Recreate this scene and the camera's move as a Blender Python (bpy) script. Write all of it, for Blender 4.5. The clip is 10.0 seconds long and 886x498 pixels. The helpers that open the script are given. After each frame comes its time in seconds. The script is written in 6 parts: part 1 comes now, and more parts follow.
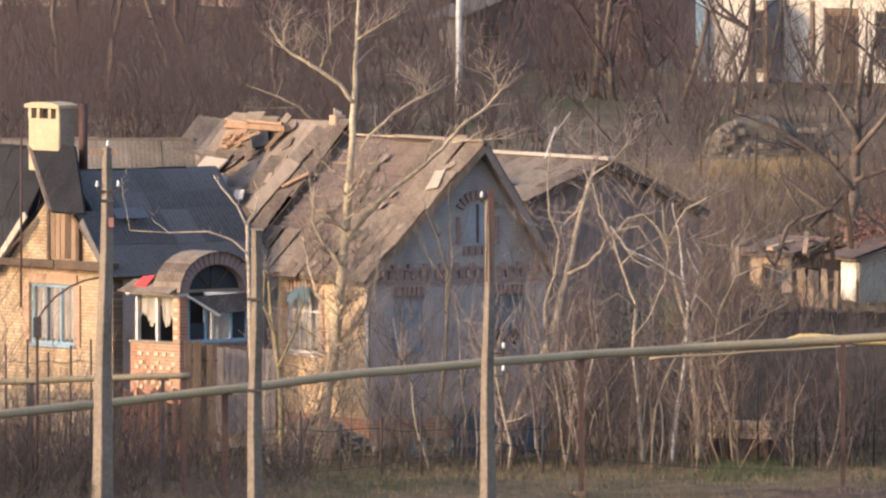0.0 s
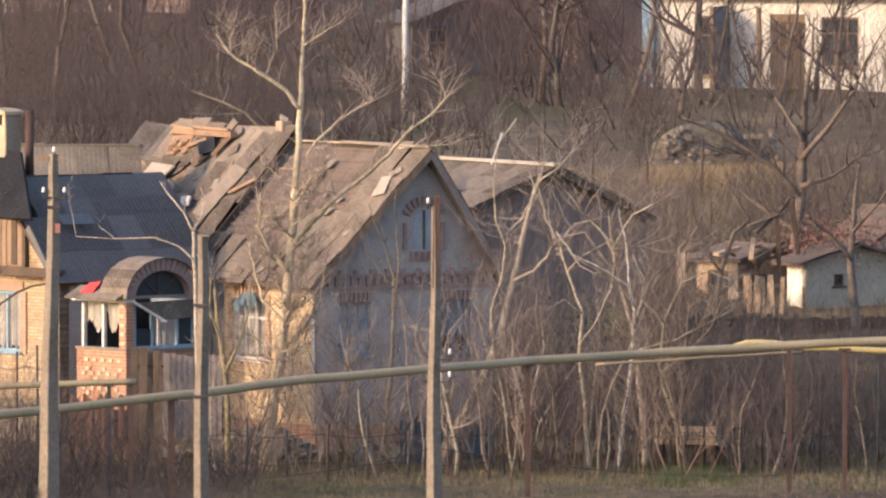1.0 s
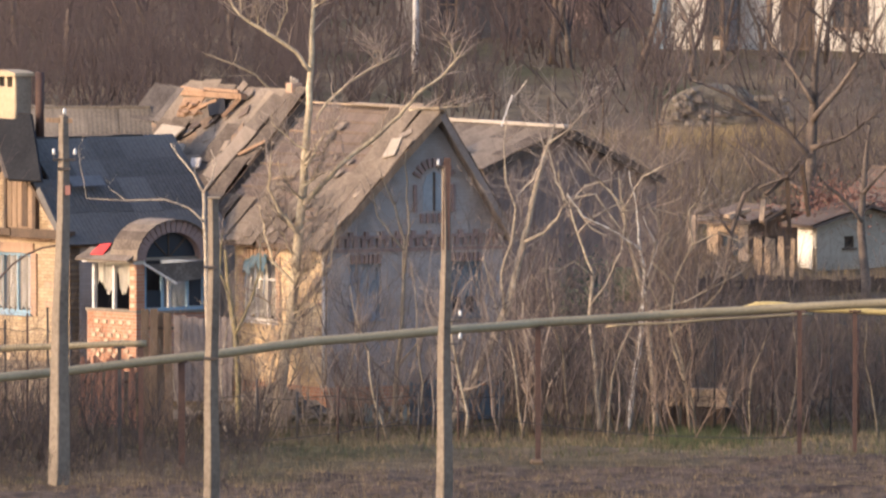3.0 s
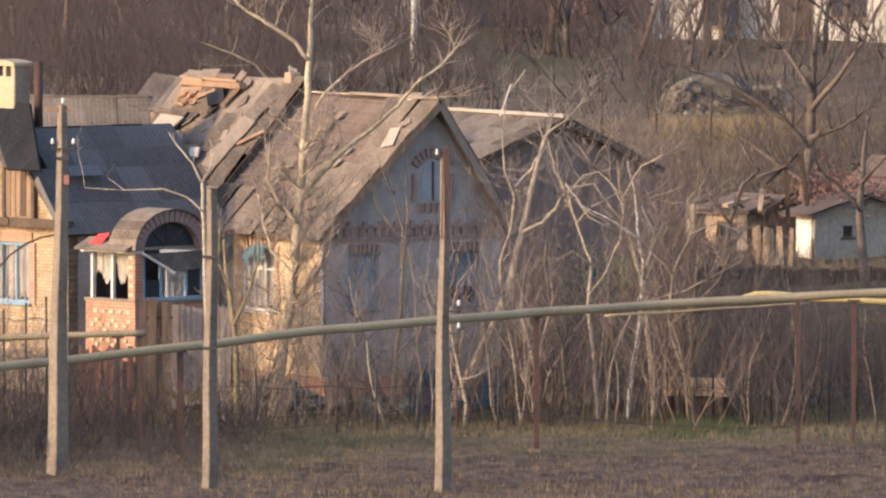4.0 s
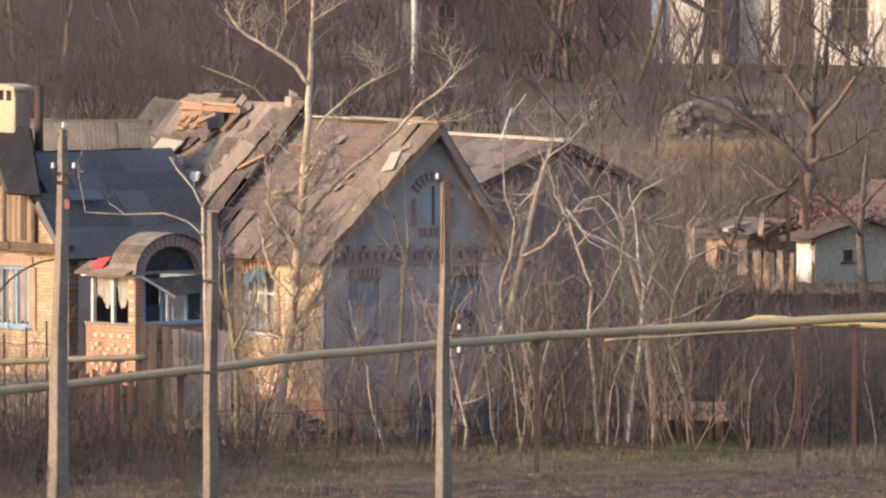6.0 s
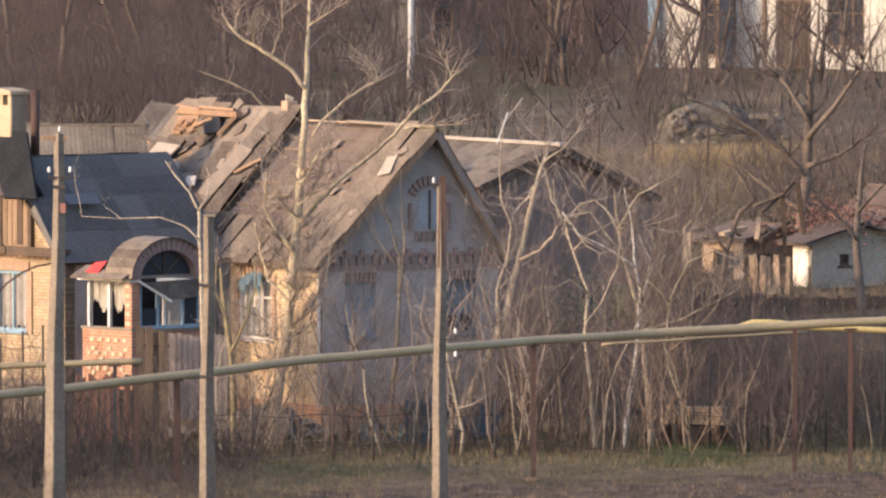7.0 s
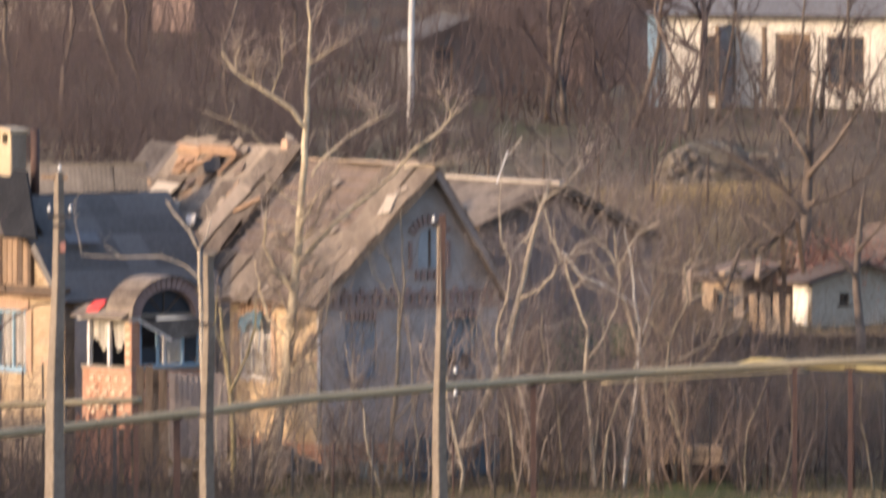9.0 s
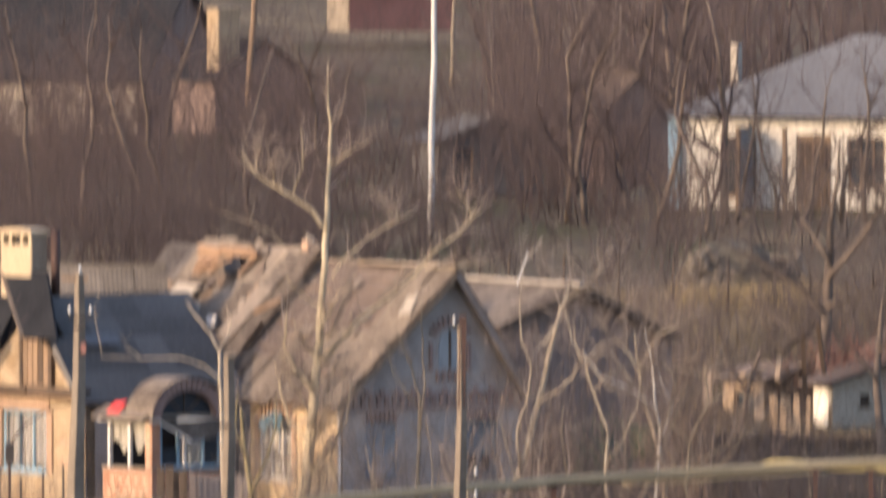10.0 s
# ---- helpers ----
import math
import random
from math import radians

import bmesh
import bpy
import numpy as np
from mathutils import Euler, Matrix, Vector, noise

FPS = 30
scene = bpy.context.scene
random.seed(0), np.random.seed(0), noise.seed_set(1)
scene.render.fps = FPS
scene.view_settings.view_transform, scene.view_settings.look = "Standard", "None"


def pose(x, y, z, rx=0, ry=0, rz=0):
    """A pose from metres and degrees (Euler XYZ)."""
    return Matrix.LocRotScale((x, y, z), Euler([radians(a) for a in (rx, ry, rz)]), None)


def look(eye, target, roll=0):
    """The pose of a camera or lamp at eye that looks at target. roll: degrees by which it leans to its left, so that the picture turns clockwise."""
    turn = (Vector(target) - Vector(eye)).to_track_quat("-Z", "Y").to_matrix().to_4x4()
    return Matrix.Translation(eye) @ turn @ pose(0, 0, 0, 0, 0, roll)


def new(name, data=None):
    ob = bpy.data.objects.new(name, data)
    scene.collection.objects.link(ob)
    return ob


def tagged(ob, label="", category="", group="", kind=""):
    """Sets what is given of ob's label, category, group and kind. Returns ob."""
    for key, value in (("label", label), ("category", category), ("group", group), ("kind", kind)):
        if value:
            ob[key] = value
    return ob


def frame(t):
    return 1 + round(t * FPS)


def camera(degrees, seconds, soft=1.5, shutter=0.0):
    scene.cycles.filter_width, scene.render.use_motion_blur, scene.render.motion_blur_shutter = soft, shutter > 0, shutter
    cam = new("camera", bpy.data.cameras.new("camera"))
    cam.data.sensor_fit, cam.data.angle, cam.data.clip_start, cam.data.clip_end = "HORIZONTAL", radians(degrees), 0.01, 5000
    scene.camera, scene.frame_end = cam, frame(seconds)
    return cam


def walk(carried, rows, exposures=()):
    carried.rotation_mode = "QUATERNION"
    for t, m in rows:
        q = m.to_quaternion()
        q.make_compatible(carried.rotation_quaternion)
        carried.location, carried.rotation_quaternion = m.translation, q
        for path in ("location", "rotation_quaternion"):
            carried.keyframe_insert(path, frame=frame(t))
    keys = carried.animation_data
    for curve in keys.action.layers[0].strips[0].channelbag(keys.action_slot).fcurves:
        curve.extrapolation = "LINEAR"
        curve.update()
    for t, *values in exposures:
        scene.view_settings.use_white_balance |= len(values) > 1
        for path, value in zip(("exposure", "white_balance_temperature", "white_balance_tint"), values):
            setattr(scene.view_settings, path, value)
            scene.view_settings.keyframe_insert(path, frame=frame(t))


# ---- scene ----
# ---------------------------------------------------------------- camera
# A long lens on a tripod head, about 350 m away on the opposite slope: it only turns.
U = 0.016            # view unit, fits places to the camera's view: 16 mm on the plane y = 0
DIST = 350.0
TILT = -2.5
EYE = Vector((0.0, -DIST, 349 * U + DIST * math.tan(radians(2.5))))
STEP = 0.0026168     # degrees of turn for one view unit

SWINGS = [
    (0.0, 0, 0), (0.1, -4.4, -3), (0.2, -7.5, -9), (0.3, -11, -15), (0.4, -13, -19), (0.5, -12.5, -23), (0.6, -17, -30),
    (0.7, -30, -29), (0.8, -62, -9), (0.9, -95, 3), (1.0, -95, 10.8), (1.5, -78, 4.8), (2.0, -82.8, -18.4),
    (2.5, -75, -35.4), (3.0, -76.8, -56.8), (3.2, -79.6, -78), (4.3, -78.8, -71), (4.5, -77.4, -46.4),
    (5.0, -65.4, -20.5), (5.5, -71.3, -32.6), (7.0, -85, -25), (7.5, -82, 22.5), (8.0, -66.8, 17.9),
    (8.5, -68.6, -23.3), (8.6, -70, -41), (8.7, -77, -43), (8.8, -80, -41), (8.9, -82, -18), (9.0, -85.2, 44),
    (9.1, -91, 78), (9.2, -89, 124), (9.3, -88, 173), (9.4, -83, 214), (9.5, -75.5, 242), (9.6, -70, 268),
    (9.7, -65, 293), (9.8, -64.5, 305), (9.9, -52, 290), (10.0, -49, 223),
]
cam = camera(4.101, 10.0, soft=2.3, shutter=0.6)
walk(cam, [(t, pose(EYE.x, EYE.y, EYE.z, 90 + TILT + dv * STEP, 0, du * STEP)) for t, du, dv in SWINGS],
     exposures=[(0.0, 1.37, 6170, 20), (9.2, 1.37, 6170, 20), (10.0, 1.29, 6170, 20)])

# ---------------------------------------------------------------- light
SUN_DIR = Vector((-0.885, -0.435, 0.33)).normalized()      # towards the low evening sun
world = bpy.data.worlds.new("evening_sky")
scene.world = world
world.use_nodes = True
wn = world.node_tree.nodes
sky = wn.new("ShaderNodeTexSky")
sky.sky_type = "NISHITA"
sky.sun_disc = False
sky.sun_elevation = math.asin(SUN_DIR.z)
sky.sun_rotation = math.atan2(SUN_DIR.x, SUN_DIR.y)
sky.dust_density = 2.0
wn["Background"].inputs["Strength"].default_value = 0.15
world.node_tree.links.new(sky.outputs[0], wn["Background"].inputs["Color"])
sun = new("sun", bpy.data.lights.new("sun", "SUN"))
sun.data.energy = 1.58
sun.data.angle = radians(0.6)
sun.data.color = (1.0, 0.74, 0.46)
sun.matrix_world = look(SUN_DIR * 300, (0, 0, 0))


# ---------------------------------------------------------------- helpers
def spot(u, v, y):
    """The place at depth y on the line of sight through (u, v), placed to fit the camera's view."""
    p = Vector(((u - 784) * U, 0, (790 - v) * U))
    return EYE + (p - EYE) * ((DIST + y) / DIST)


def size(n, y):
    """Metres for n view units at depth y."""
    return n * U * (DIST + y) / DIST


def onto(h, at, normal, u, v, lift=0.0):
    """Where the line of sight through (u, v) meets a plane of thing h, in its local space."""
    inv = h.matrix_basis.inverted()
    eye = inv @ EYE
    d = inv @ spot(u, v, 10) - eye
    return eye + d * ((Vector(at) + normal * lift - eye).dot(normal) / d.dot(normal))


def part(name, bm, mat, parent=None, label="", smooth=False):
    me = bpy.data.meshes.new(name)
    bm.to_mesh(me)
    bm.free()
    if smooth:
        for f in me.polygons:
            f.use_smooth = True
    ob = new(name, me)
    me.materials.append(mat)
    if parent is not None:
        ob.parent = parent
    if label:
        tagged(ob, label)
    return ob


def thing(name, place, turn=0.0, label="", category="", group="", kind=""):
    ob = new(name)
    ob.empty_display_size = 0.3
    ob.matrix_basis = pose(place[0], place[1], place[2], 0, 0, turn)
    return tagged(ob, label, category, group, kind)


def box(x0, y0, z0, x1, y1, z1, bev=0.0, bm=None):
    bm = bm or bmesh.new()
    m = Matrix.Translation(((x0 + x1) / 2, (y0 + y1) / 2, (z0 + z1) / 2)) @ Matrix.Diagonal((abs(x1 - x0), abs(y1 - y0), abs(z1 - z0), 1))
    made = bmesh.ops.create_cube(bm, size=1, matrix=m)
    if bev:
        es = list({e for v in made["verts"] for e in v.link_edges})
        bmesh.ops.bevel(bm, geom=es, offset=bev, segments=1, affect="EDGES")
    return bm


def prism(poly, axis, a, b, bm=None):
    """A polygon (list of 2D points) pushed out along an axis from a to b."""
    bm = bm or bmesh.new()
    def at(p, q):
        return {"x": (q, p[0], p[1]), "y": (p[0], q, p[1]), "z": (p[0], p[1], q)}[axis]
    lo = [bm.verts.new(at(p, a)) for p in poly]
    hi = [bm.verts.new(at(p, b)) for p in poly]
    n = len(poly)
    bm.faces.new(lo)
    bm.faces.new(hi[::-1])
    for i in range(n):
        bm.faces.new((lo[i], hi[i], hi[(i + 1) % n], lo[(i + 1) % n]))
    bmesh.ops.recalc_face_normals(bm, faces=bm.faces)
    return bm


def slab(corners, thick, bm=None):
    """A plate over four corners, thickened downwards along its normal."""
    bm = bm or bmesh.new()
    c = [Vector(p) for p in corners]
    n = (c[1] - c[0]).cross(c[3] - c[0]).normalized()
    if n.z < 0:
        n = -n
    top = [bm.verts.new(p) for p in c]
    low = [bm.verts.new(p - n * thick) for p in c]
    bm.faces.new(top)
    bm.faces.new(low[::-1])
    for i in range(4):
        j = (i + 1) % 4
        bm.faces.new((top[i], low[i], low[j], top[j]))
    bmesh.ops.recalc_face_normals(bm, faces=bm.faces)
    return bm


def beam(p, q, w, d=None, bm=None):
    """A squared timber from p to q."""
    bm = bm or bmesh.new()
    p, q = Vector(p), Vector(q)
    m = Matrix.Translation((p + q) / 2) @ (q - p).to_track_quat("Z", "Y").to_matrix().to_4x4() @ Matrix.Diagonal((w, d or w, (q - p).length, 1))
    bmesh.ops.create_cube(bm, size=1, matrix=m)
    return bm


def tubes(lines, sides=5, bm_name="tube"):
    """One mesh of tapered round stems; lines: lists of (Vector, radius)."""
    verts, faces = [], []
    ring = [(math.cos(2 * math.pi * k / sides), math.sin(2 * math.pi * k / sides)) for k in range(sides)]
    for line in lines:
        base = len(verts)
        last = len(line) - 1
        for i, (p, r) in enumerate(line):
            d = (line[min(i + 1, last)][0] - line[max(i - 1, 0)][0])
            d = d.normalized() if d.length > 1e-9 else Vector((0, 0, 1))
            s = d.cross(Vector((0.31, 0.95, 0.05)) if abs(d.y) < 0.9 else Vector((1, 0, 0))).normalized()
            t = d.cross(s)
            for a, b in ring:
                verts.append(p + s * (a * r) + t * (b * r))
        for i in range(last):
            for k in range(sides):
                j = (k + 1) % sides
                faces.append((base + i * sides + k, base + i * sides + j, base + (i + 1) * sides + j, base + (i + 1) * sides + k))
        faces.append([base + k for k in range(sides)][::-1])
        faces.append([base + last * sides + k for k in range(sides)])
    me = bpy.data.meshes.new(bm_name)
    me.from_pydata(verts, [], faces)
    for f in me.polygons:
        f.use_smooth = True
    return me


def stem_part(name, lines, mat, parent=None, sides=5, label=""):
    me = tubes(lines, sides, name)
    me.materials.append(mat)
    ob = new(name, me)
    if parent is not None:
        ob.parent = parent
    if label:
        tagged(ob, label)
    return ob
# ---------------------------------------------------------------- materials
def material(name, dark, light, rough=0.85, grain=6.0, stain=0.6, bump=0.3, metal=0.0, vary=0.25, tint=None, stretch=(1, 1, 1), spec=0.3):
    """Two colours mixed by a fine grain and large stains, some change from piece to piece, and a fine relief."""
    m = bpy.data.materials.new(name)
    m.use_nodes = True
    nt, ns = m.node_tree, m.node_tree.nodes
    bs = ns["Principled BSDF"]
    bs.inputs["Roughness"].default_value = rough
    bs.inputs["Metallic"].default_value = metal
    bs.inputs["Specular IOR Level"].default_value = spec
    co = ns.new("ShaderNodeTexCoord")
    mp = ns.new("ShaderNodeMapping")
    mp.inputs["Scale"].default_value = stretch
    nt.links.new(co.outputs["Object"], mp.inputs["Vector"])
    fine = ns.new("ShaderNodeTexNoise")
    fine.inputs["Scale"].default_value = grain
    fine.inputs["Detail"].default_value = 6
    big = ns.new("ShaderNodeTexNoise")
    big.inputs["Scale"].default_value = stain
    big.inputs["Detail"].default_value = 4
    nt.links.new(mp.outputs[0], fine.inputs["Vector"])
    nt.links.new(mp.outputs[0], big.inputs["Vector"])
    add = ns.new("ShaderNodeMath")
    add.operation = "ADD"
    nt.links.new(fine.outputs["Fac"], add.inputs[0])
    nt.links.new(big.outputs["Fac"], add.inputs[1])
    info = ns.new("ShaderNodeObjectInfo")
    isl = ns.new("ShaderNodeNewGeometry")
    both = ns.new("ShaderNodeMath")
    both.operation = "ADD"
    nt.links.new(info.outputs["Random"], both.inputs[0])
    nt.links.new(isl.outputs["Random Per Island"], both.inputs[1])
    mad = ns.new("ShaderNodeMath")
    mad.operation = "MULTIPLY_ADD"
    mad.inputs[1].default_value = vary
    mad.inputs[2].default_value = -vary
    nt.links.new(both.outputs[0], mad.inputs[0])
    tot = ns.new("ShaderNodeMath")
    tot.operation = "ADD"
    nt.links.new(add.outputs[0], tot.inputs[0])
    nt.links.new(mad.outputs[0], tot.inputs[1])
    ramp = ns.new("ShaderNodeValToRGB")
    sub = ns.new("ShaderNodeMapRange")
    sub.inputs["From Min"].default_value = 0.55
    sub.inputs["From Max"].default_value = 1.45
    nt.links.new(tot.outputs[0], sub.inputs["Value"])
    ramp.color_ramp.elements[0].position = 0.1
    ramp.color_ramp.elements[0].color = (*dark, 1)
    ramp.color_ramp.elements[1].position = 0.9
    ramp.color_ramp.elements[1].color = (*light, 1)
    if tint:
        e = ramp.color_ramp.elements.new(0.5)
        e.color = (*tint, 1)
    nt.links.new(sub.outputs[0], ramp.inputs[0])
    nt.links.new(ramp.outputs[0], bs.inputs["Base Color"])
    if bump:
        bp = ns.new("ShaderNodeBump")
        bp.inputs["Strength"].default_value = bump
        bp.inputs["Distance"].default_value = 0.02
        nt.links.new(fine.outputs["Fac"], bp.inputs["Height"])
        nt.links.new(bp.outputs[0], bs.inputs["Normal"])
    return m


def brickwork(name, a, b, mortar, axis="x", wide=0.29, high=0.095, rough=0.9, stain=(0.5, 0.42, 0.33)):
    """Coursed brick for faces that run along the local axis, with recessed joints and weather stains."""
    m = bpy.data.materials.new(name)
    m.use_nodes = True
    nt, ns = m.node_tree, m.node_tree.nodes
    bs = ns["Principled BSDF"]
    bs.inputs["Roughness"].default_value = rough
    bs.inputs["Specular IOR Level"].default_value = 0.2
    co = ns.new("ShaderNodeTexCoord")
    sep = ns.new("ShaderNodeSeparateXYZ")
    com = ns.new("ShaderNodeCombineXYZ")
    nt.links.new(co.outputs["Object"], sep.inputs[0])
    nt.links.new(sep.outputs["X" if axis == "x" else "Y"], com.inputs["X"])
    nt.links.new(sep.outputs["Z"], com.inputs["Y"])
    br = ns.new("ShaderNodeTexBrick")
    br.inputs["Scale"].default_value = 1.0
    br.inputs["Brick Width"].default_value = wide
    br.inputs["Row Height"].default_value = high
    br.inputs["Mortar Size"].default_value = 0.011
    br.inputs["Color1"].default_value = (*a, 1)
    br.inputs["Color2"].default_value = (*b, 1)
    br.inputs["Mortar"].default_value = (*mortar, 1)
    nt.links.new(com.outputs[0], br.inputs["Vector"])
    nz = ns.new("ShaderNodeTexNoise")
    nz.inputs["Scale"].default_value = 1.1
    nz.inputs["Detail"].default_value = 7
    nt.links.new(co.outputs["Object"], nz.inputs["Vector"])
    rp = ns.new("ShaderNodeValToRGB")
    rp.color_ramp.elements[0].position = 0.5
    rp.color_ramp.elements[0].color = (0, 0, 0, 1)
    rp.color_ramp.elements[1].position = 0.75
    rp.color_ramp.elements[1].color = (0.8, 0.8, 0.8, 1)
    nt.links.new(nz.outputs["Fac"], rp.inputs[0])
    mx = ns.new("ShaderNodeMix")
    mx.data_type = "RGBA"
    mx.blend_type = "MULTIPLY"
    nt.links.new(rp.outputs[0], mx.inputs["Factor"])
    nt.links.new(br.outputs["Color"], mx.inputs["A"])
    mx.inputs["B"].default_value = (*stain, 1)
    nt.links.new(mx.outputs["Result"], bs.inputs["Base Color"])
    bp = ns.new("ShaderNodeBump")
    bp.inputs["Strength"].default_value = 0.6
    bp.inputs["Distance"].default_value = 0.015
    bp.invert = True
    nt.links.new(br.outputs["Fac"], bp.inputs["Height"])
    nt.links.new(bp.outputs[0], bs.inputs["Normal"])
    return m


SOIL = material("ploughed_soil", (0.06, 0.04, 0.028), (0.19, 0.135, 0.09), grain=3, stain=0.12, bump=0.8)
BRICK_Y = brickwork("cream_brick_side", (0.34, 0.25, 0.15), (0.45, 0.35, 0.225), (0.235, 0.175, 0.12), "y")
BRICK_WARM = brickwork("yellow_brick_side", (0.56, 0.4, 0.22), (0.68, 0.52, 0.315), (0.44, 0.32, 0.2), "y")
# grey copy of the cream and yellow brick; shade put into the colour
BRICK_SHADE = brickwork("shaded_grey_brick", (0.33, 0.29, 0.26), (0.365, 0.325, 0.295), (0.31, 0.272, 0.245), "x", stain=(0.62, 0.56, 0.52))
RED_Y = brickwork("red_brick_side", (0.36, 0.16, 0.09), (0.44, 0.22, 0.13), (0.4, 0.31, 0.23), "y")
RED_X = brickwork("red_brick_front", (0.36, 0.15, 0.09), (0.44, 0.2, 0.12), (0.4, 0.33, 0.27), "x")
CREAM = material("cream_brick", (0.42, 0.33, 0.22), (0.56, 0.45, 0.31), grain=20, stain=4)
PINK = material("pinkish_brick", (0.3, 0.19, 0.13), (0.44, 0.3, 0.2), grain=30, stain=4)
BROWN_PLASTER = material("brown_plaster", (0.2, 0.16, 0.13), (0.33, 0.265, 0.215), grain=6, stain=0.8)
# darker, greyer copy of RED; gable and arch shade painted in
RED_SHADE = material("shaded_red_brick", (0.2, 0.135, 0.115), (0.29, 0.2, 0.17), grain=30, stain=4)
RED = material("red_brick", (0.26, 0.12, 0.075), (0.42, 0.22, 0.14), grain=30, stain=4)
SLATE = material("asbestos_slate", (0.082, 0.063, 0.048), (0.25, 0.2, 0.15), grain=13, stain=1.5, vary=0.6)
SLATE_MOSS = material("mossy_slate", (0.1, 0.08, 0.058), (0.225, 0.183, 0.135), grain=11, stain=1.2, vary=0.4)
SLATE_DARK = material("dark_slate", (0.078, 0.073, 0.068), (0.145, 0.136, 0.128), grain=7, stain=0.6, rough=0.95, vary=0.4, spec=0.1)
BROWN_TIN = material("brown_boarding", (0.14, 0.097, 0.08), (0.26, 0.185, 0.15), grain=7, stain=0.8, stretch=(4, 4, 0.4))
WOOD = material("weathered_wood", (0.1, 0.07, 0.045), (0.28, 0.19, 0.12), grain=8, stain=1.2, stretch=(6, 6, 0.6))
WOOD_FRESH = material("splintered_wood", (0.27, 0.19, 0.12), (0.46, 0.34, 0.225), grain=9, stain=2)
WOOD_DARK = material("dark_wood", (0.04, 0.03, 0.024), (0.11, 0.075, 0.05), grain=8, stain=1.5)
POLE = material("stained_pole_concrete", (0.1, 0.081, 0.06), (0.225, 0.185, 0.14), grain=9, stain=1.4)
CONCRETE = material("old_concrete", (0.13, 0.107, 0.08), (0.265, 0.22, 0.165), grain=12, stain=1.0)
PLASTER = material("pale_plaster", (0.31, 0.262, 0.2), (0.45, 0.39, 0.31), grain=7, stain=0.7)
WHITE = material("white_paint", (0.4, 0.37, 0.33), (0.66, 0.63, 0.58), grain=10, stain=1.5)
BLUE = material("blue_paint", (0.14, 0.24, 0.31), (0.26, 0.37, 0.44), grain=10, stain=1.5)
BLUE_DEEP = material("weathered_deep_blue_paint", (0.085, 0.112, 0.13), (0.165, 0.205, 0.228), grain=9, stain=1.2)
BLUE_DARK = material("faded_blue_boards", (0.14, 0.165, 0.195), (0.23, 0.26, 0.29), grain=8, stain=0.9)
TURF = material("dull_turf", (0.09, 0.076, 0.052), (0.19, 0.158, 0.112), grain=9, stain=1.2)
WHITEWASH = material("old_whitewash", (0.56, 0.51, 0.42), (0.76, 0.7, 0.58), grain=6, stain=0.8)
LIMEWASH = material("cream_limewash", (0.35, 0.275, 0.175), (0.46, 0.37, 0.245), grain=9, stain=1.3)
PIPE = material("gas_pipe_paint", (0.235, 0.19, 0.11), (0.38, 0.31, 0.185), grain=14, stain=0.7, rough=0.6)
YELLOW = material("yellow_paint", (0.36, 0.28, 0.11), (0.54, 0.43, 0.19), grain=10, stain=1.2, rough=0.6)
RUST = material("rusty_iron", (0.04, 0.026, 0.022), (0.095, 0.055, 0.043), grain=16, stain=2.0, rough=0.75)
IRON = material("dark_iron", (0.02, 0.02, 0.02), (0.07, 0.06, 0.055), grain=16, stain=2.0, rough=0.6)
# near-black colour; the shade inside openings is painted with it
INSIDE_SHADE = material("interior_shade", (0.012, 0.012, 0.014), (0.03, 0.028, 0.028), grain=4)
CLOTH = material("pale_curtain", (0.5, 0.46, 0.38), (0.72, 0.67, 0.56), grain=5, stain=2)
RED_CLOTH = material("red_plastic", (0.5, 0.03, 0.03), (0.7, 0.07, 0.05), grain=5, stain=2, rough=0.5)
ORANGE = material("red_primer", (0.22, 0.1, 0.08), (0.33, 0.16, 0.125), grain=9)
BARK = material("grey_bark", (0.1, 0.08, 0.055), (0.34, 0.28, 0.2), grain=14, stain=2.0)
BARK_DARK = material("dark_bark", (0.06, 0.046, 0.037), (0.19, 0.145, 0.11), grain=12, stain=2.0)
BARK_PALE = material("pale_bark", (0.2, 0.16, 0.115), (0.5, 0.42, 0.31), grain=10, stain=2.5)
BARK_WARM = material("lichened_bark", (0.22, 0.175, 0.11), (0.6, 0.5, 0.34), grain=7, stain=1.2)
BARK_MOSS = material("mossy_bark", (0.13, 0.105, 0.055), (0.34, 0.275, 0.14), grain=12, stain=1.6)
# near-black roof colour; half-hip and lean-to have their shade painted in with it
DARK_SHADED_ROOF = material("dark_shaded_roof", (0.014, 0.0145, 0.017), (0.034, 0.035, 0.038), grain=10, stain=0.9, rough=0.95, spec=0.1)
ROOF_BOARD = material("bare_roof_boarding", (0.075, 0.055, 0.043), (0.168, 0.126, 0.098), grain=7, stain=0.7, stretch=(1, 5, 1))
TIMBER = material("torn_timber", (0.192, 0.113, 0.064), (0.360, 0.235, 0.147), grain=9, stain=2)
SHUTTER = material("faded_blue_shutter", (0.23, 0.25, 0.26), (0.33, 0.35, 0.36), grain=8, stain=1.5)
BIRCH = material("birch_bark", (0.2, 0.175, 0.145), (0.62, 0.57, 0.5), grain=6, stain=3.0, stretch=(1, 1, 3))
TWIG = material("brown_twigs", (0.05, 0.039, 0.035), (0.138, 0.108, 0.093), grain=4, stain=0.2, vary=0.5, bump=0)
TWIG_WARM = material("reddish_twigs", (0.11, 0.078, 0.057), (0.27, 0.195, 0.143), grain=4, stain=0.2, vary=0.5, bump=0)
TWIG_PALE = material("pale_twigs", (0.165, 0.13, 0.103), (0.385, 0.31, 0.248), grain=4, stain=0.2, vary=0.5, bump=0)
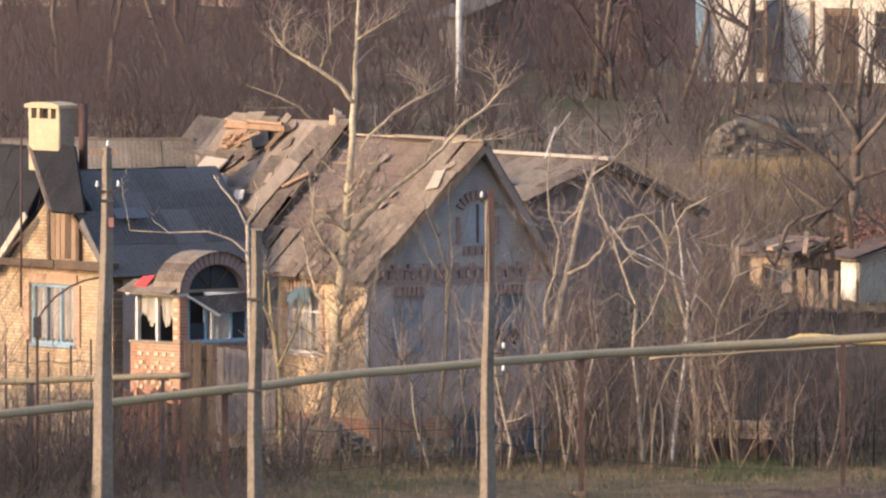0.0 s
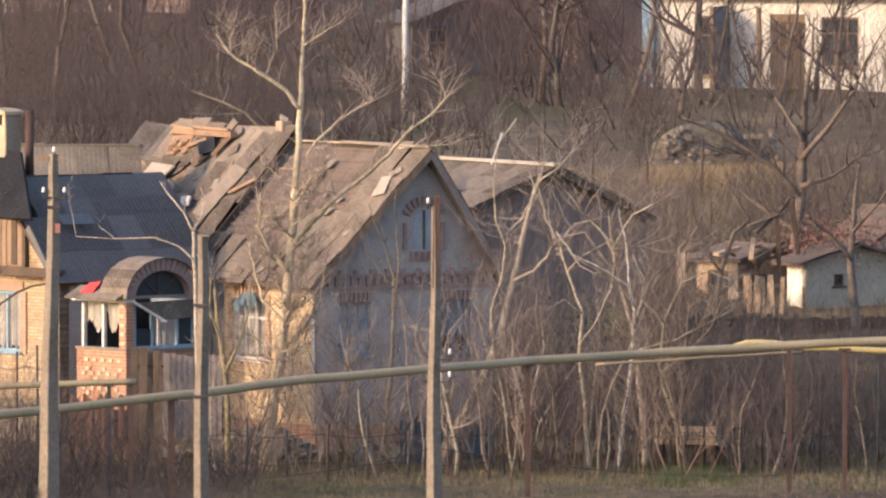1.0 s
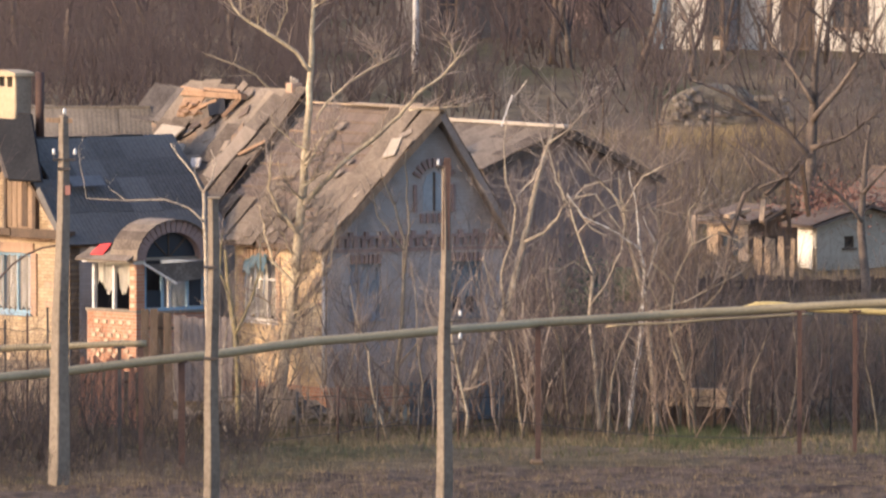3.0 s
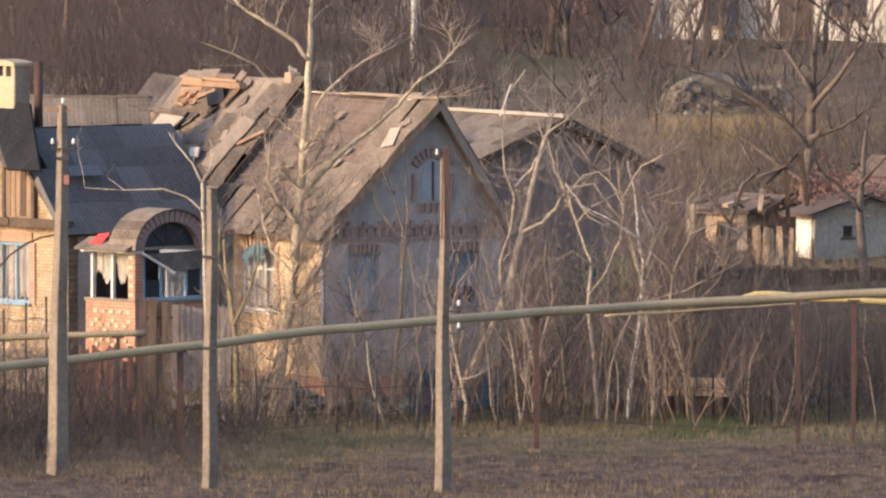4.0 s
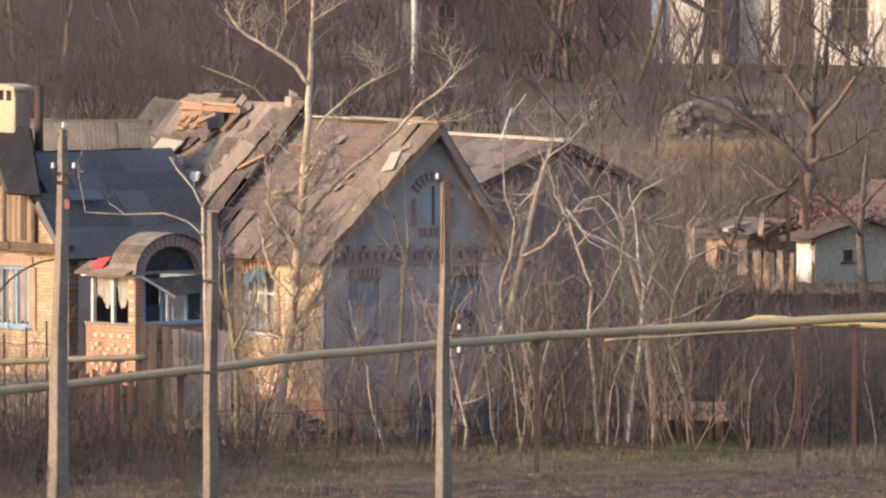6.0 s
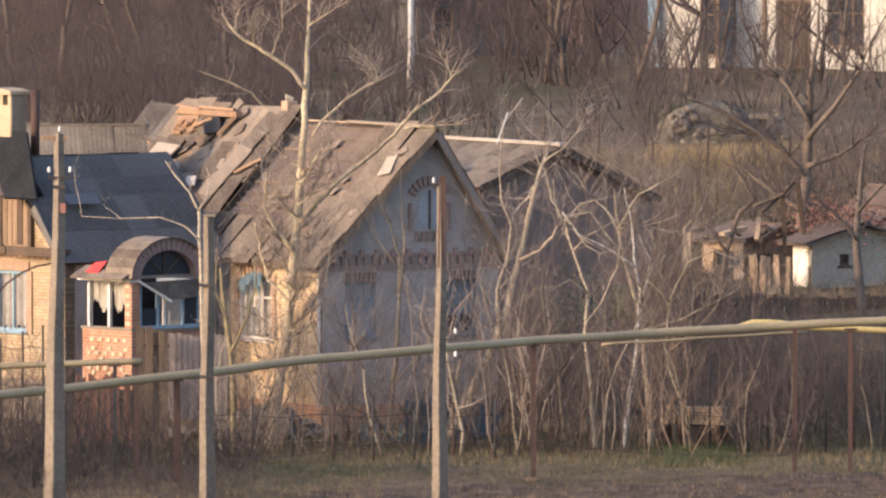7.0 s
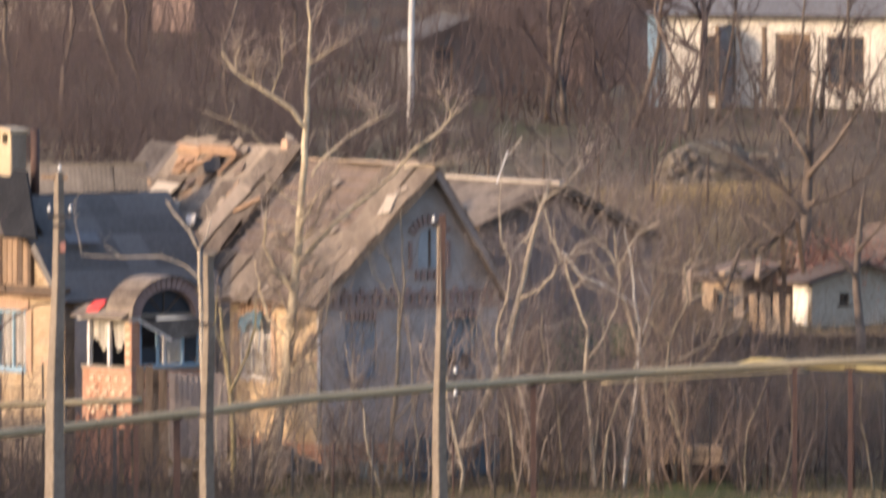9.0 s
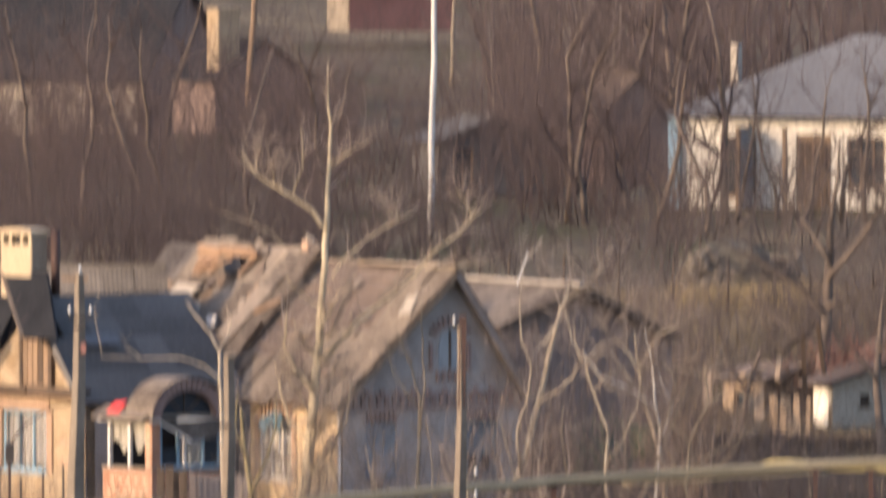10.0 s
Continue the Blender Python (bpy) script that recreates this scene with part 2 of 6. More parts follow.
# darker copy of TWIG; the brush's shade is put into the colour
TWIG_SHADE = material("shaded_brush_twigs", (0.035, 0.028, 0.026), (0.09, 0.071, 0.062), grain=4, stain=0.3, vary=0.5, bump=0)
BARGE = material("weathered_barge_boards", (0.15, 0.12, 0.1), (0.25, 0.205, 0.175), grain=9, stain=1.5)
SHEET_METAL = material("dull_fence_metal", (0.17, 0.14, 0.125), (0.27, 0.225, 0.2), grain=6, stain=0.8, rough=0.7)
TWIG_HILL = material("dark_hillside_twigs", (0.044, 0.033, 0.031), (0.078, 0.057, 0.052), grain=2, stain=0.1, vary=0.5, bump=0)
TWIG_FAR = material("reddish_far_twigs", (0.06, 0.044, 0.041), (0.098, 0.071, 0.064), grain=2, stain=0.1, vary=0.5, bump=0)
EVERGREEN = material("evergreen", (0.03, 0.05, 0.03), (0.07, 0.1, 0.055), grain=6, vary=0.5, bump=0)
RUSSET = material("russet_leaves", (0.13, 0.058, 0.04), (0.25, 0.12, 0.08), grain=6, vary=0.5, bump=0)
PORCELAIN = material("white_porcelain", (0.5, 0.5, 0.48), (0.65, 0.65, 0.62), rough=0.3, bump=0, spec=0.5)
GREY_ROOF = material("grey_tin_roof", (0.085, 0.085, 0.09), (0.15, 0.15, 0.155), grain=5, stain=0.3, rough=0.7)
glass_m = bpy.data.materials.new("window_glass")
glass_m.use_nodes = True
_g = glass_m.node_tree.nodes["Principled BSDF"]
_g.inputs["Base Color"].default_value = (0.03, 0.04, 0.05, 1)
_g.inputs["Roughness"].default_value = 0.06
GLASS = glass_m
# ---------------------------------------------------------------- ground
SLOPE = [(-420, -20.0), (-120, -4.2)]
for y, v in ((-75, 1000), (-60, 965), (-30, 880), (-12, 826), (-4, 792), (2, 755), (10, 690), (25, 560), (60, 330), (95, 230),
             (140, 146), (200, 40), (280, -80), (400, -210), (520, -330), (800, -560), (1500, -900)):
    SLOPE.append((y, spot(784, v, y).z))
SLOPE.append((4000, SLOPE[-1][1] + 30))


def lie(y):
    for (y0, z0), (y1, z1) in zip(SLOPE, SLOPE[1:]):
        if y <= y1:
            f = max(0.0, (y - y0) / (y1 - y0))
            return z0 + (z1 - z0) * f
    return SLOPE[-1][1]


def ground(x, y):
    """Height of the ground."""
    z = lie(y)
    if -80 < y < 300:
        z += 0.18 * noise.noise((x * 0.25, y * 0.2, 0)) + 0.06 * noise.noise((x * 1.3, y * 1.1, 5))
    return z


def build_ground():
    ys = list(np.arange(-420, -80, 20)) + list(np.arange(-80, -50, 1.2)) + list(np.arange(-50, 34, 0.5)) + list(np.arange(34, 160, 2.5)) + list(np.arange(160, 560, 12)) + [600, 700, 800, 1000, 1300, 1500, 2200, 4000]
    fine = list(np.arange(-20, 20.01, 0.5))
    xs = [-2500, -900, -400, -200, -110, -60, -35, -25] + fine + [25, 35, 60, 110, 200, 400, 900, 2500]
    verts, faces = [], []
    for y in ys:
        for x in xs:
            z = ground(x, y)
            if y < -21 and abs(x) <= 20:
                z += 0.05 * math.sin((y + 0.05 * x) * 5.2) + 0.05 * noise.noise((x * 3, y * 3, 2))
            verts.append((x, y, z))
    n = len(xs)
    for j in range(len(ys) - 1):
        for i in range(n - 1):
            faces.append((j * n + i, j * n + i + 1, (j + 1) * n + i + 1, (j + 1) * n + i))
    me = bpy.data.meshes.new("ground")
    me.from_pydata(verts, [], faces)
    for f in me.polygons:
        f.use_smooth = True
    ob = new("ground", me)
    m = bpy.data.materials.new("hillside_ground")
    m.use_nodes = True
    nt, ns = m.node_tree, m.node_tree.nodes
    bs = ns["Principled BSDF"]
    bs.inputs["Roughness"].default_value = 1.0
    bs.inputs["Specular IOR Level"].default_value = 0.1
    co = ns.new("ShaderNodeTexCoord")
    mp = ns.new("ShaderNodeMapping")
    mp.inputs["Scale"].default_value = (1, 0.35, 1)
    nt.links.new(co.outputs["Object"], mp.inputs["Vector"])
    n1 = ns.new("ShaderNodeTexNoise")
    n1.inputs["Scale"].default_value = 0.16
    n1.inputs["Detail"].default_value = 8
    n2 = ns.new("ShaderNodeTexNoise")
    n2.inputs["Scale"].default_value = 2.2
    n2.inputs["Detail"].default_value = 8
    for q in (n1, n2):
        nt.links.new(mp.outputs[0], q.inputs["Vector"])
    rp = ns.new("ShaderNodeValToRGB")
    cr = rp.color_ramp
    cr.elements[0].position, cr.elements[0].color = 0.3, (0.075, 0.07, 0.03, 1)
    cr.elements[1].position, cr.elements[1].color = 0.7, (0.2, 0.15, 0.085, 1)
    e = cr.elements.new(0.5)
    e.color = (0.12, 0.088, 0.055, 1)
    nt.links.new(n1.outputs["Fac"], rp.inputs[0])
    mx = ns.new("ShaderNodeMix")
    mx.data_type, mx.blend_type = "RGBA", "OVERLAY"
    mx.inputs["Factor"].default_value = 0.7
    nt.links.new(rp.outputs[0], mx.inputs["A"])
    nt.links.new(n2.outputs["Fac"], mx.inputs["B"])
    # bare tilled soil towards the valley
    sp = ns.new("ShaderNodeSeparateXYZ")
    nt.links.new(co.outputs["Object"], sp.inputs[0])
    mr = ns.new("ShaderNodeMapRange")
    mr.inputs["From Min"].default_value = -30.0
    mr.inputs["From Max"].default_value = -25.0
    mr.inputs["To Min"].default_value = 1.0
    mr.inputs["To Max"].default_value = 0.0
    wav = ns.new("ShaderNodeTexNoise")
    wav.inputs["Scale"].default_value = 0.35
    wav.inputs["Detail"].default_value = 6
    nt.links.new(co.outputs["Object"], wav.inputs["Vector"])
    edge = ns.new("ShaderNodeMath")
    edge.operation = "MULTIPLY_ADD"
    edge.inputs[1].default_value = 16.0
    nt.links.new(wav.outputs["Fac"], edge.inputs[0])
    slant = ns.new("ShaderNodeMath")
    slant.operation = "MULTIPLY_ADD"
    slant.inputs[1].default_value = -0.85
    nt.links.new(sp.outputs["X"], slant.inputs[0])
    nt.links.new(sp.outputs["Y"], slant.inputs[2])
    nt.links.new(slant.outputs[0], edge.inputs[2])
    nt.links.new(edge.outputs[0], mr.inputs["Value"])
    soil = ns.new("ShaderNodeValToRGB")
    soil.color_ramp.elements[0].position, soil.color_ramp.elements[0].color = 0.35, (0.05, 0.034, 0.025, 1)
    soil.color_ramp.elements[1].position, soil.color_ramp.elements[1].color = 0.7, (0.142, 0.098, 0.068, 1)
    nt.links.new(n2.outputs["Fac"], soil.inputs[0])
    m2 = ns.new("ShaderNodeMix")
    m2.data_type = "RGBA"
    nt.links.new(mr.outputs[0], m2.inputs["Factor"])
    nt.links.new(mx.outputs["Result"], m2.inputs["A"])
    nt.links.new(soil.outputs[0], m2.inputs["B"])
    nt.links.new(m2.outputs["Result"], bs.inputs["Base Color"])
    bp = ns.new("ShaderNodeBump")
    bp.inputs["Strength"].default_value = 0.8
    bp.inputs["Distance"].default_value = 0.15
    nt.links.new(n2.outputs["Fac"], bp.inputs["Height"])
    nt.links.new(bp.outputs[0], bs.inputs["Normal"])
    me.materials.append(m)
    tagged(ob, "brown spring hillside with dry grass and tilled soil", "ground", kind="structure")


build_ground()
# ---------------------------------------------------------------- building kit
def wall_panel(axis, at, thick, length, z0, z1, holes=()):
    """A wall along local x or y with rectangular openings (a0, a1, b0, b1) right through it, as one closed shell."""
    bm = bmesh.new()
    cu = sorted({0.0, length, *[h[0] for h in holes], *[h[1] for h in holes]})
    cz = sorted({z0, z1, *[h[2] for h in holes], *[h[3] for h in holes]})
    known = {}

    def v(i, j, k):
        if (i, j, k) not in known:
            d = at + thick * k
            known[i, j, k] = bm.verts.new((cu[i], d, cz[j]) if axis == "x" else (d, cu[i], cz[j]))
        return known[i, j, k]

    def solid(i, j):
        if not (0 <= i < len(cu) - 1 and 0 <= j < len(cz) - 1):
            return False
        a, b = (cu[i] + cu[i + 1]) / 2, (cz[j] + cz[j + 1]) / 2
        return not any(h[0] < a < h[1] and h[2] < b < h[3] for h in holes)
    for i in range(len(cu) - 1):
        for j in range(len(cz) - 1):
            if not solid(i, j):
                continue
            for k in (0, 1):
                bm.faces.new((v(i, j, k), v(i + 1, j, k), v(i + 1, j + 1, k), v(i, j + 1, k)))
            for di, dj, p, q in ((-1, 0, (i, j), (i, j + 1)), (1, 0, (i + 1, j), (i + 1, j + 1)), (0, -1, (i, j), (i + 1, j)), (0, 1, (i, j + 1), (i + 1, j + 1))):
                if not solid(i + di, j + dj):
                    bm.faces.new((v(*p, 0), v(*q, 0), v(*q, 1), v(*p, 1)))
    bmesh.ops.recalc_face_normals(bm, faces=bm.faces)
    return bm


def corrugated(wide, long, waves=7, high=0.018, thick=0.012):
    """Mesh of one corrugated sheet: x across, y up the slope, z out."""
    n = waves * 4
    verts, faces = [], []
    for y in (0.0, long):
        for s in (0.0, -thick):
            for i in range(n + 1):
                verts.append((wide * i / n, y, s + high * math.sin(2 * math.pi * waves * i / n)))
    k = n + 1
    for i in range(n):
        faces.append((i, i + 1, 2 * k + i + 1, 2 * k + i))
        faces.append((k + i, 3 * k + i, 3 * k + i + 1, k + i + 1))
        faces.append((i, k + i, k + i + 1, i + 1))
        faces.append((2 * k + i, 2 * k + i + 1, 3 * k + i + 1, 3 * k + i))
    me = bpy.data.meshes.new("sheet")
    me.from_pydata(verts, [], faces)
    return me


def lay_sheets(roof, o, across, up, width, height, mesh, sw, sl, rng, jitter=1.0, gap=lambda i, j, ni, nj: False, lift=0.05):
    """Corrugated sheets as pieces over a roof plane, from the eave upwards, each lapping the one below."""
    o, ex, ey = Vector(o), Vector(across).normalized(), Vector(up).normalized()
    n = ex.cross(ey)
    if n.z < 0:
        o, ex = o + ex * width, -ex
        n = -n
    ni, nj = max(1, round(width / sw)), max(1, math.ceil(height / sl))
    for j in range(nj):
        for i in range(ni):
            if gap(i, j, ni, nj):
                continue
            b = o + ex * (width * i / ni) + ey * (height * j / nj - 0.06) + n * (lift + 0.012 * (j % 2))
            b += (ex * rng.uniform(-0.03, 0.03) + ey * rng.uniform(-0.05, 0.05)) * jitter
            m = Matrix((ex, ey, n)).transposed().to_4x4()
            m.translation = b
            k = Matrix.Diagonal((width / ni / sw * 1.02, height / nj / sl * 1.08, 1, 1))
            ob = new("sheet", mesh)
            ob.parent = roof
            ob.matrix_basis = m @ pose(0, 0, 0, rng.uniform(-0.6, 1.2) * jitter, rng.uniform(-0.6, 0.6) * jitter, rng.uniform(-0.8, 0.8) * jitter) @ k


def sheet_mesh(mat, sw=1.0, sl=1.5, waves=7, high=0.018):
    me = corrugated(sw, sl, waves, high)
    me.materials.append(mat)
    return me


def window_unit(parent, axis, at, a0, a1, b0, b1, frame_mat, depth=0.12, bars=2, cross=True, curtain=None, out=-1, pane=GLASS):
    """A window with frame, mullions, sill and panes, set in an opening."""
    def bx(p0, p1, q0, q1, d0, d1, bm=None):
        return box(p0, d0, q0, p1, d1, q1, bm=bm) if axis == "x" else box(d0, p0, q0, d1, p1, q1, bm=bm)
    w = 0.09
    win = part("window", bx(a0, a1, b0, b0 + w, at, at + depth), frame_mat, parent)
    bm = bx(a0, a0 + w, b0 + w, b1 - w, at, at + depth)
    bx(a1 - w, a1, b0 + w, b1 - w, at, at + depth, bm)
    bx(a0, a1, b1 - w, b1, at, at + depth, bm)
    part("window_frame", bm, frame_mat, win)
    for k in range(1, bars + 1):
        c = a0 + (a1 - a0) * k / (bars + 1)
        part("mullion", bx(c - 0.03, c + 0.03, b0 + w, b1 - w, at + 0.01, at + depth - 0.02), frame_mat, win)
    if cross:
        c = b0 + (b1 - b0) * 0.68
        part("transom", bx(a0 + w, a1 - w, c - 0.03, c + 0.03, at + 0.014, at + depth - 0.024), frame_mat, win)
    part("window_sill", bx(a0 - 0.08, a1 + 0.08, b0 - 0.07, b0 - 0.004, at - 0.14, at + depth), frame_mat, win)
    if pane is not None:
        part("pane", bx(a0 + w, a1 - w, b0 + w, b1 - w, at + depth * 0.5, at + depth * 0.5 + 0.01), pane, win)
    if curtain:
        n = 26
        bm = bmesh.new()
        row = []
        for i in range(n + 1):
            a = a0 + w + (a1 - a0 - 2 * w) * i / n
            d = at + depth * 0.75 + 0.03 + 0.03 * math.sin(i * 1.7) + 0.02 * math.sin(i * 0.6)
            pts = [(a, d, b0 + w + 0.1 * (i % 3 == 0)), (a, d, b1 - w)]
            row.append([bm.verts.new(p if axis == "x" else (p[1], p[0], p[2])) for p in pts])
        for i in range(n):
            if i in (8, 9, 17):
                continue
            bm.faces.new((row[i][0], row[i + 1][0], row[i + 1][1], row[i][1]))
        bmesh.ops.solidify(bm, geom=bm.faces[:], thickness=0.01)
        part("curtain", bm, curtain, win, "pale hanging curtain")
    return win


def brick_row(parent, mat, mesh_size, places):
    """Single bricks on one shared mesh, set proud of a wall."""
    bm = box(-mesh_size[0] / 2, -mesh_size[1] / 2, -mesh_size[2] / 2, mesh_size[0] / 2, mesh_size[1] / 2, mesh_size[2] / 2, 0.006)
    me = bpy.data.meshes.new("brick")
    bm.to_mesh(me)
    bm.free()
    me.materials.append(mat)
    for m in places:
        ob = new("brick", me)
        ob.parent = parent
        ob.matrix_basis = m


# ---------------------------------------------------------------- the house with the grey gable
def gable_house():
    rng = random.Random(3)
    h = thing("house", spot(655, 762, -2), 30, "brick house with shaded grey gable and worn slate roof", "house")
    W, L, E, R, AP = 5.75, 5.3, 4.62, 8.02, 3.5
    side_holes = [(2.85, 4.75, 2.0, 3.75)]
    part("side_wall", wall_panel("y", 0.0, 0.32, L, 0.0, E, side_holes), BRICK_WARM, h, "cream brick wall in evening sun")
    gh = [(0.75, 1.75, 2.2, 3.75), (4.0, 5.05, 2.2, 3.75)]
    gw = part("gable_wall", wall_panel("x", -0.003, 0.32, W, 0.0, E - 0.1, gh), BRICK_SHADE, h, "brick gable wall, its shade painted grey")
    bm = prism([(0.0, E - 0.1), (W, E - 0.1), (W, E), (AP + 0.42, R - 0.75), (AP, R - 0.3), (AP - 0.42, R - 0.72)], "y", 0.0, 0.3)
    part("gable", bm, BRICK_SHADE, gw)
    part("back_wall", prism([(0.3, 0), (W, 0), (W, E), (AP, R - 0.35), (0.3, E)], "y", L - 0.3, L), BRICK_SHADE, h)
    part("far_side_wall", box(W - 0.3, 0.32, 0, W, L - 0.3, E), BRICK_SHADE, h)
    part("plinth", box(-0.06, -0.06, -0.8, W + 0.06, L, 0.3), RED_Y, h)
    part("attic_floor", box(0.32, 0.32, E - 0.4, W - 0.32, L - 0.32, E - 0.25), WOOD_DARK, h)
    # roof: timber deck in two slopes, sheets on top
    ov = 0.42
    EL, ER = (-0.36, E - 0.33), (W + 0.22, E - 0.25)
    roof = part("roof", slab([(EL[0], -ov, EL[1]), (AP, -ov, R), (AP, L, R), (EL[0], L, EL[1])], 0.09), ROOF_BOARD, h, "worn corrugated slate roof with patches missing")
    part("far_slope", slab([(AP, -ov, R), (ER[0], -ov, ER[1]), (ER[0], L, ER[1]), (AP, L, R)], 0.09), WOOD_DARK, roof)
    sm = sheet_mesh(SLATE)
    up = Vector((AP - EL[0], 0, R - EL[1]))
    lay_sheets(roof, (EL[0], -ov - 0.06, EL[1]), (0, 1, 0), up, L + ov, up.length, sm, 1.0, 1.5, rng, 2.4,
               gap=lambda i, j, ni, nj: (i, j) in ((0, 3), (1, 3), (2, 3), (0, 2), (1, 2), (2, 2), (3, 2), (1, 1), (3, 0)))
    up2 = Vector((AP - ER[0], 0, R - ER[1]))
    lay_sheets(roof, (ER[0], -ov - 0.06, ER[1]), (0, 1, 0), up2, L + ov, up2.length, sm, 1.0, 1.5, rng, 0.8)
    part("ridge_cap", beam((AP, -ov - 0.08, R + 0.09), (AP, L * 0.86, R + 0.09), 0.26, 0.07), SLATE, roof)
    for k in range(13):
        q = Vector((EL[0], 0, EL[1])).lerp(Vector((AP, 0, R)), (k + 0.5) / 13)
        part("batten", beam((q.x - 0.02, 0.1, q.z + 0.025), (q.x - 0.02, L - 0.05, q.z + 0.025), 0.03, 0.06), ROOF_BOARD, roof)
    # the rear bay: sheets gone from the upper boards, loose rows left at the eave
    L2 = 6.9
    bay = part("rear_bay_roof", slab([(EL[0], L, EL[1]), (AP, L, R - 0.03), (AP, L2, R - 0.03), (EL[0], L2, EL[1])], 0.07), ROOF_BOARD, roof, "bare brown roof boarding stripped of its sheets")
    part("rear_far_slope", slab([(AP, L, R - 0.03), (ER[0], L, ER[1]), (ER[0], L2, ER[1]), (AP, L2, R - 0.03)], 0.07), ROOF_BOARD, bay)
    for k in range(12):
        q = Vector((EL[0], 0, EL[1])).lerp(Vector((AP, 0, R - 0.03)), (k + 0.6) / 12)
        part("batten", beam((q.x - 0.02, L + 0.05, q.z + 0.03), (q.x - 0.02, L2, q.z + 0.03), 0.03, 0.06), ROOF_BOARD if k % 3 else WOOD, bay)
    lay_sheets(bay, (EL[0] - 0.05, L - 0.05, EL[1] - 0.03), (0, 1, 0), up, L2 - L, up.length * 0.55, sm, 1.0, 1.5, rng, 4.0, gap=lambda i, j, ni, nj: (i, j) in ((0, 1), (1, 1)))
    part("rear_bay_wall", box(1.3, L + 0.01, 0.0, W - 0.31, L2 - 0.1, E), BROWN_PLASTER, h)
    part("ridge_strip", beam((AP, L - 0.6, R + 0.06), (AP, L2, R + 0.05), 0.07, 0.04), WOOD_FRESH, bay, "thin pale ridge strip")
    # barge boards at the gable
    part("barge_board", beam((EL[0], -ov - 0.02, EL[1] - 0.1), (AP, -ov - 0.02, R - 0.1), 0.05, 0.2), WOOD, roof)
    part("barge_board", beam((AP, -ov - 0.02, R - 0.1), (ER[0], -ov - 0.02, ER[1] - 0.1), 0.05, 0.2), BARGE, roof)
    part("soffit", slab([(AP, -ov, R - 0.13), (ER[0], -ov, ER[1] - 0.13), (ER[0], 0.0, ER[1] - 0.13), (AP, 0.0, R - 0.13)], 0.03), BARGE, roof)
    part("gutter_board", box(EL[0] - 0.03, -ov, EL[1] - 0.16, EL[0] + 0.02, L, EL[1] - 0.02), WOOD_DARK, roof)
    un = up.normalized()
    nn = Vector((-un.z, 0, un.x))
    eave = (EL[0], 0, EL[1])
    part("patch", slab([onto(h, eave, nn, u, v, 0.16) for u, v in ((752, 336), (774, 331), (788, 300), (770, 303))], 0.03), PLASTER, roof, "pale patch plate on the slates")
    for q in (((554, 374), (598, 369)), ((560, 380), (580, 362))):
        part("loose_batten", beam(onto(h, eave, nn, *q[0], 0.14), onto(h, eave, nn, *q[1], 0.16), 0.06, 0.04), WOOD_FRESH, roof)
    for k in range(20):
        a = Vector((EL[0], 0, EL[1])) + up * rng.uniform(0.0, 0.95) + Vector((0, rng.uniform(-ov, L), 0)) + nn * rng.uniform(0.07, 0.13)
        s = rng.uniform(0.1, 0.42)
        m = Matrix((Vector((0, -1, 0)), un, nn)).transposed().to_4x4()
        m.translation = a
        bm = box(-s / 2, -s * rng.uniform(0.3, 1.0), -0.012, s / 2, s * 0.4, 0.012)
        bm.transform(m @ pose(0, 0, 0, rng.uniform(-9, 9), rng.uniform(-9, 9), rng.uniform(0, 180)))
        part("shard", bm, SLATE, roof)
    # windows
    window_unit(h, "y", 0.03, *side_holes[0], WHITE, bars=2, curtain=CLOTH, pane=None)
    for g in gh:
        window_unit(h, "x", 0.06, *g, BLUE_DEEP if g[0] > 3 else BLUE_DARK, bars=2, pane=BLUE_DEEP if g[0] > 3 else SHUTTER)
    for x in (4.18, 4.6):
        part("broken_pane", box(x, 0.055, 2.3, x + 0.22, 0.11, 2.75), INSIDE_SHADE, h, "dark broken lower pane")
    part("inside", box(0.4, 0.5, 0.95, 0.45, L - 0.4, 4.1), INSIDE_SHADE, h)
    bm = bmesh.new()
    rows = []
    for a in range(13):
        y = 3.25 + 1.35 * a / 12
        drop = 0.42 + 0.16 * math.sin(a * 0.9) + 0.1 * math.sin(a * 2.3)
        rows.append([bm.verts.new((-0.06 - 0.1 * f - 0.035 * math.sin(a * 1.7 + f * 2), y, 3.92 - 0.02 * a + 0.12 * math.sin(math.pi * a / 12) - drop * f)) for f in (0, 0.35, 0.7, 1)])
    for p, q in zip(rows, rows[1:]):
        for k in range(3):
            bm.faces.new((p[k], q[k], q[k + 1], p[k + 1]))
    bmesh.ops.solidify(bm, geom=bm.faces[:], thickness=0.012)
    part("hanging_cloth", bm, BLUE, h, "torn blue awning cloth", True)
    for k in range(5):
        y = 3.35 + 0.27 * k
        part("torn_strip", slab([(-0.09, y, 3.5), (-0.09, y + 0.07, 3.52), (-0.13, y + 0.1, 2.75 + 0.2 * math.sin(k * 2)), (-0.13, y + 0.03, 2.7 + 0.2 * math.sin(k * 2))], 0.01), CLOTH if k % 2 else BLUE_DARK, h)
    # red brick dressings
    pl = []
    for k in range(22):
        pl.append(pose(0.14 + k * 0.255, -0.03, E - 0.28))
    for k in range(11):
        pl.append(pose(0.25 + k * 0.51, -0.035, E - 0.08))
    brick_row(gw, RED_SHADE, (0.13, 0.1, 0.24), pl)
    part("string_course", box(-0.02, -0.05, E - 0.54, W + 0.02, 0.0, E - 0.44), RED_SHADE, gw)
    part("string_course", box(-0.02, -0.07, E - 0.14, W + 0.02, 0.0, E - 0.08), RED_SHADE, gw)
    pl = []
    c = Vector((AP - 0.02, -0.03, 5.95))
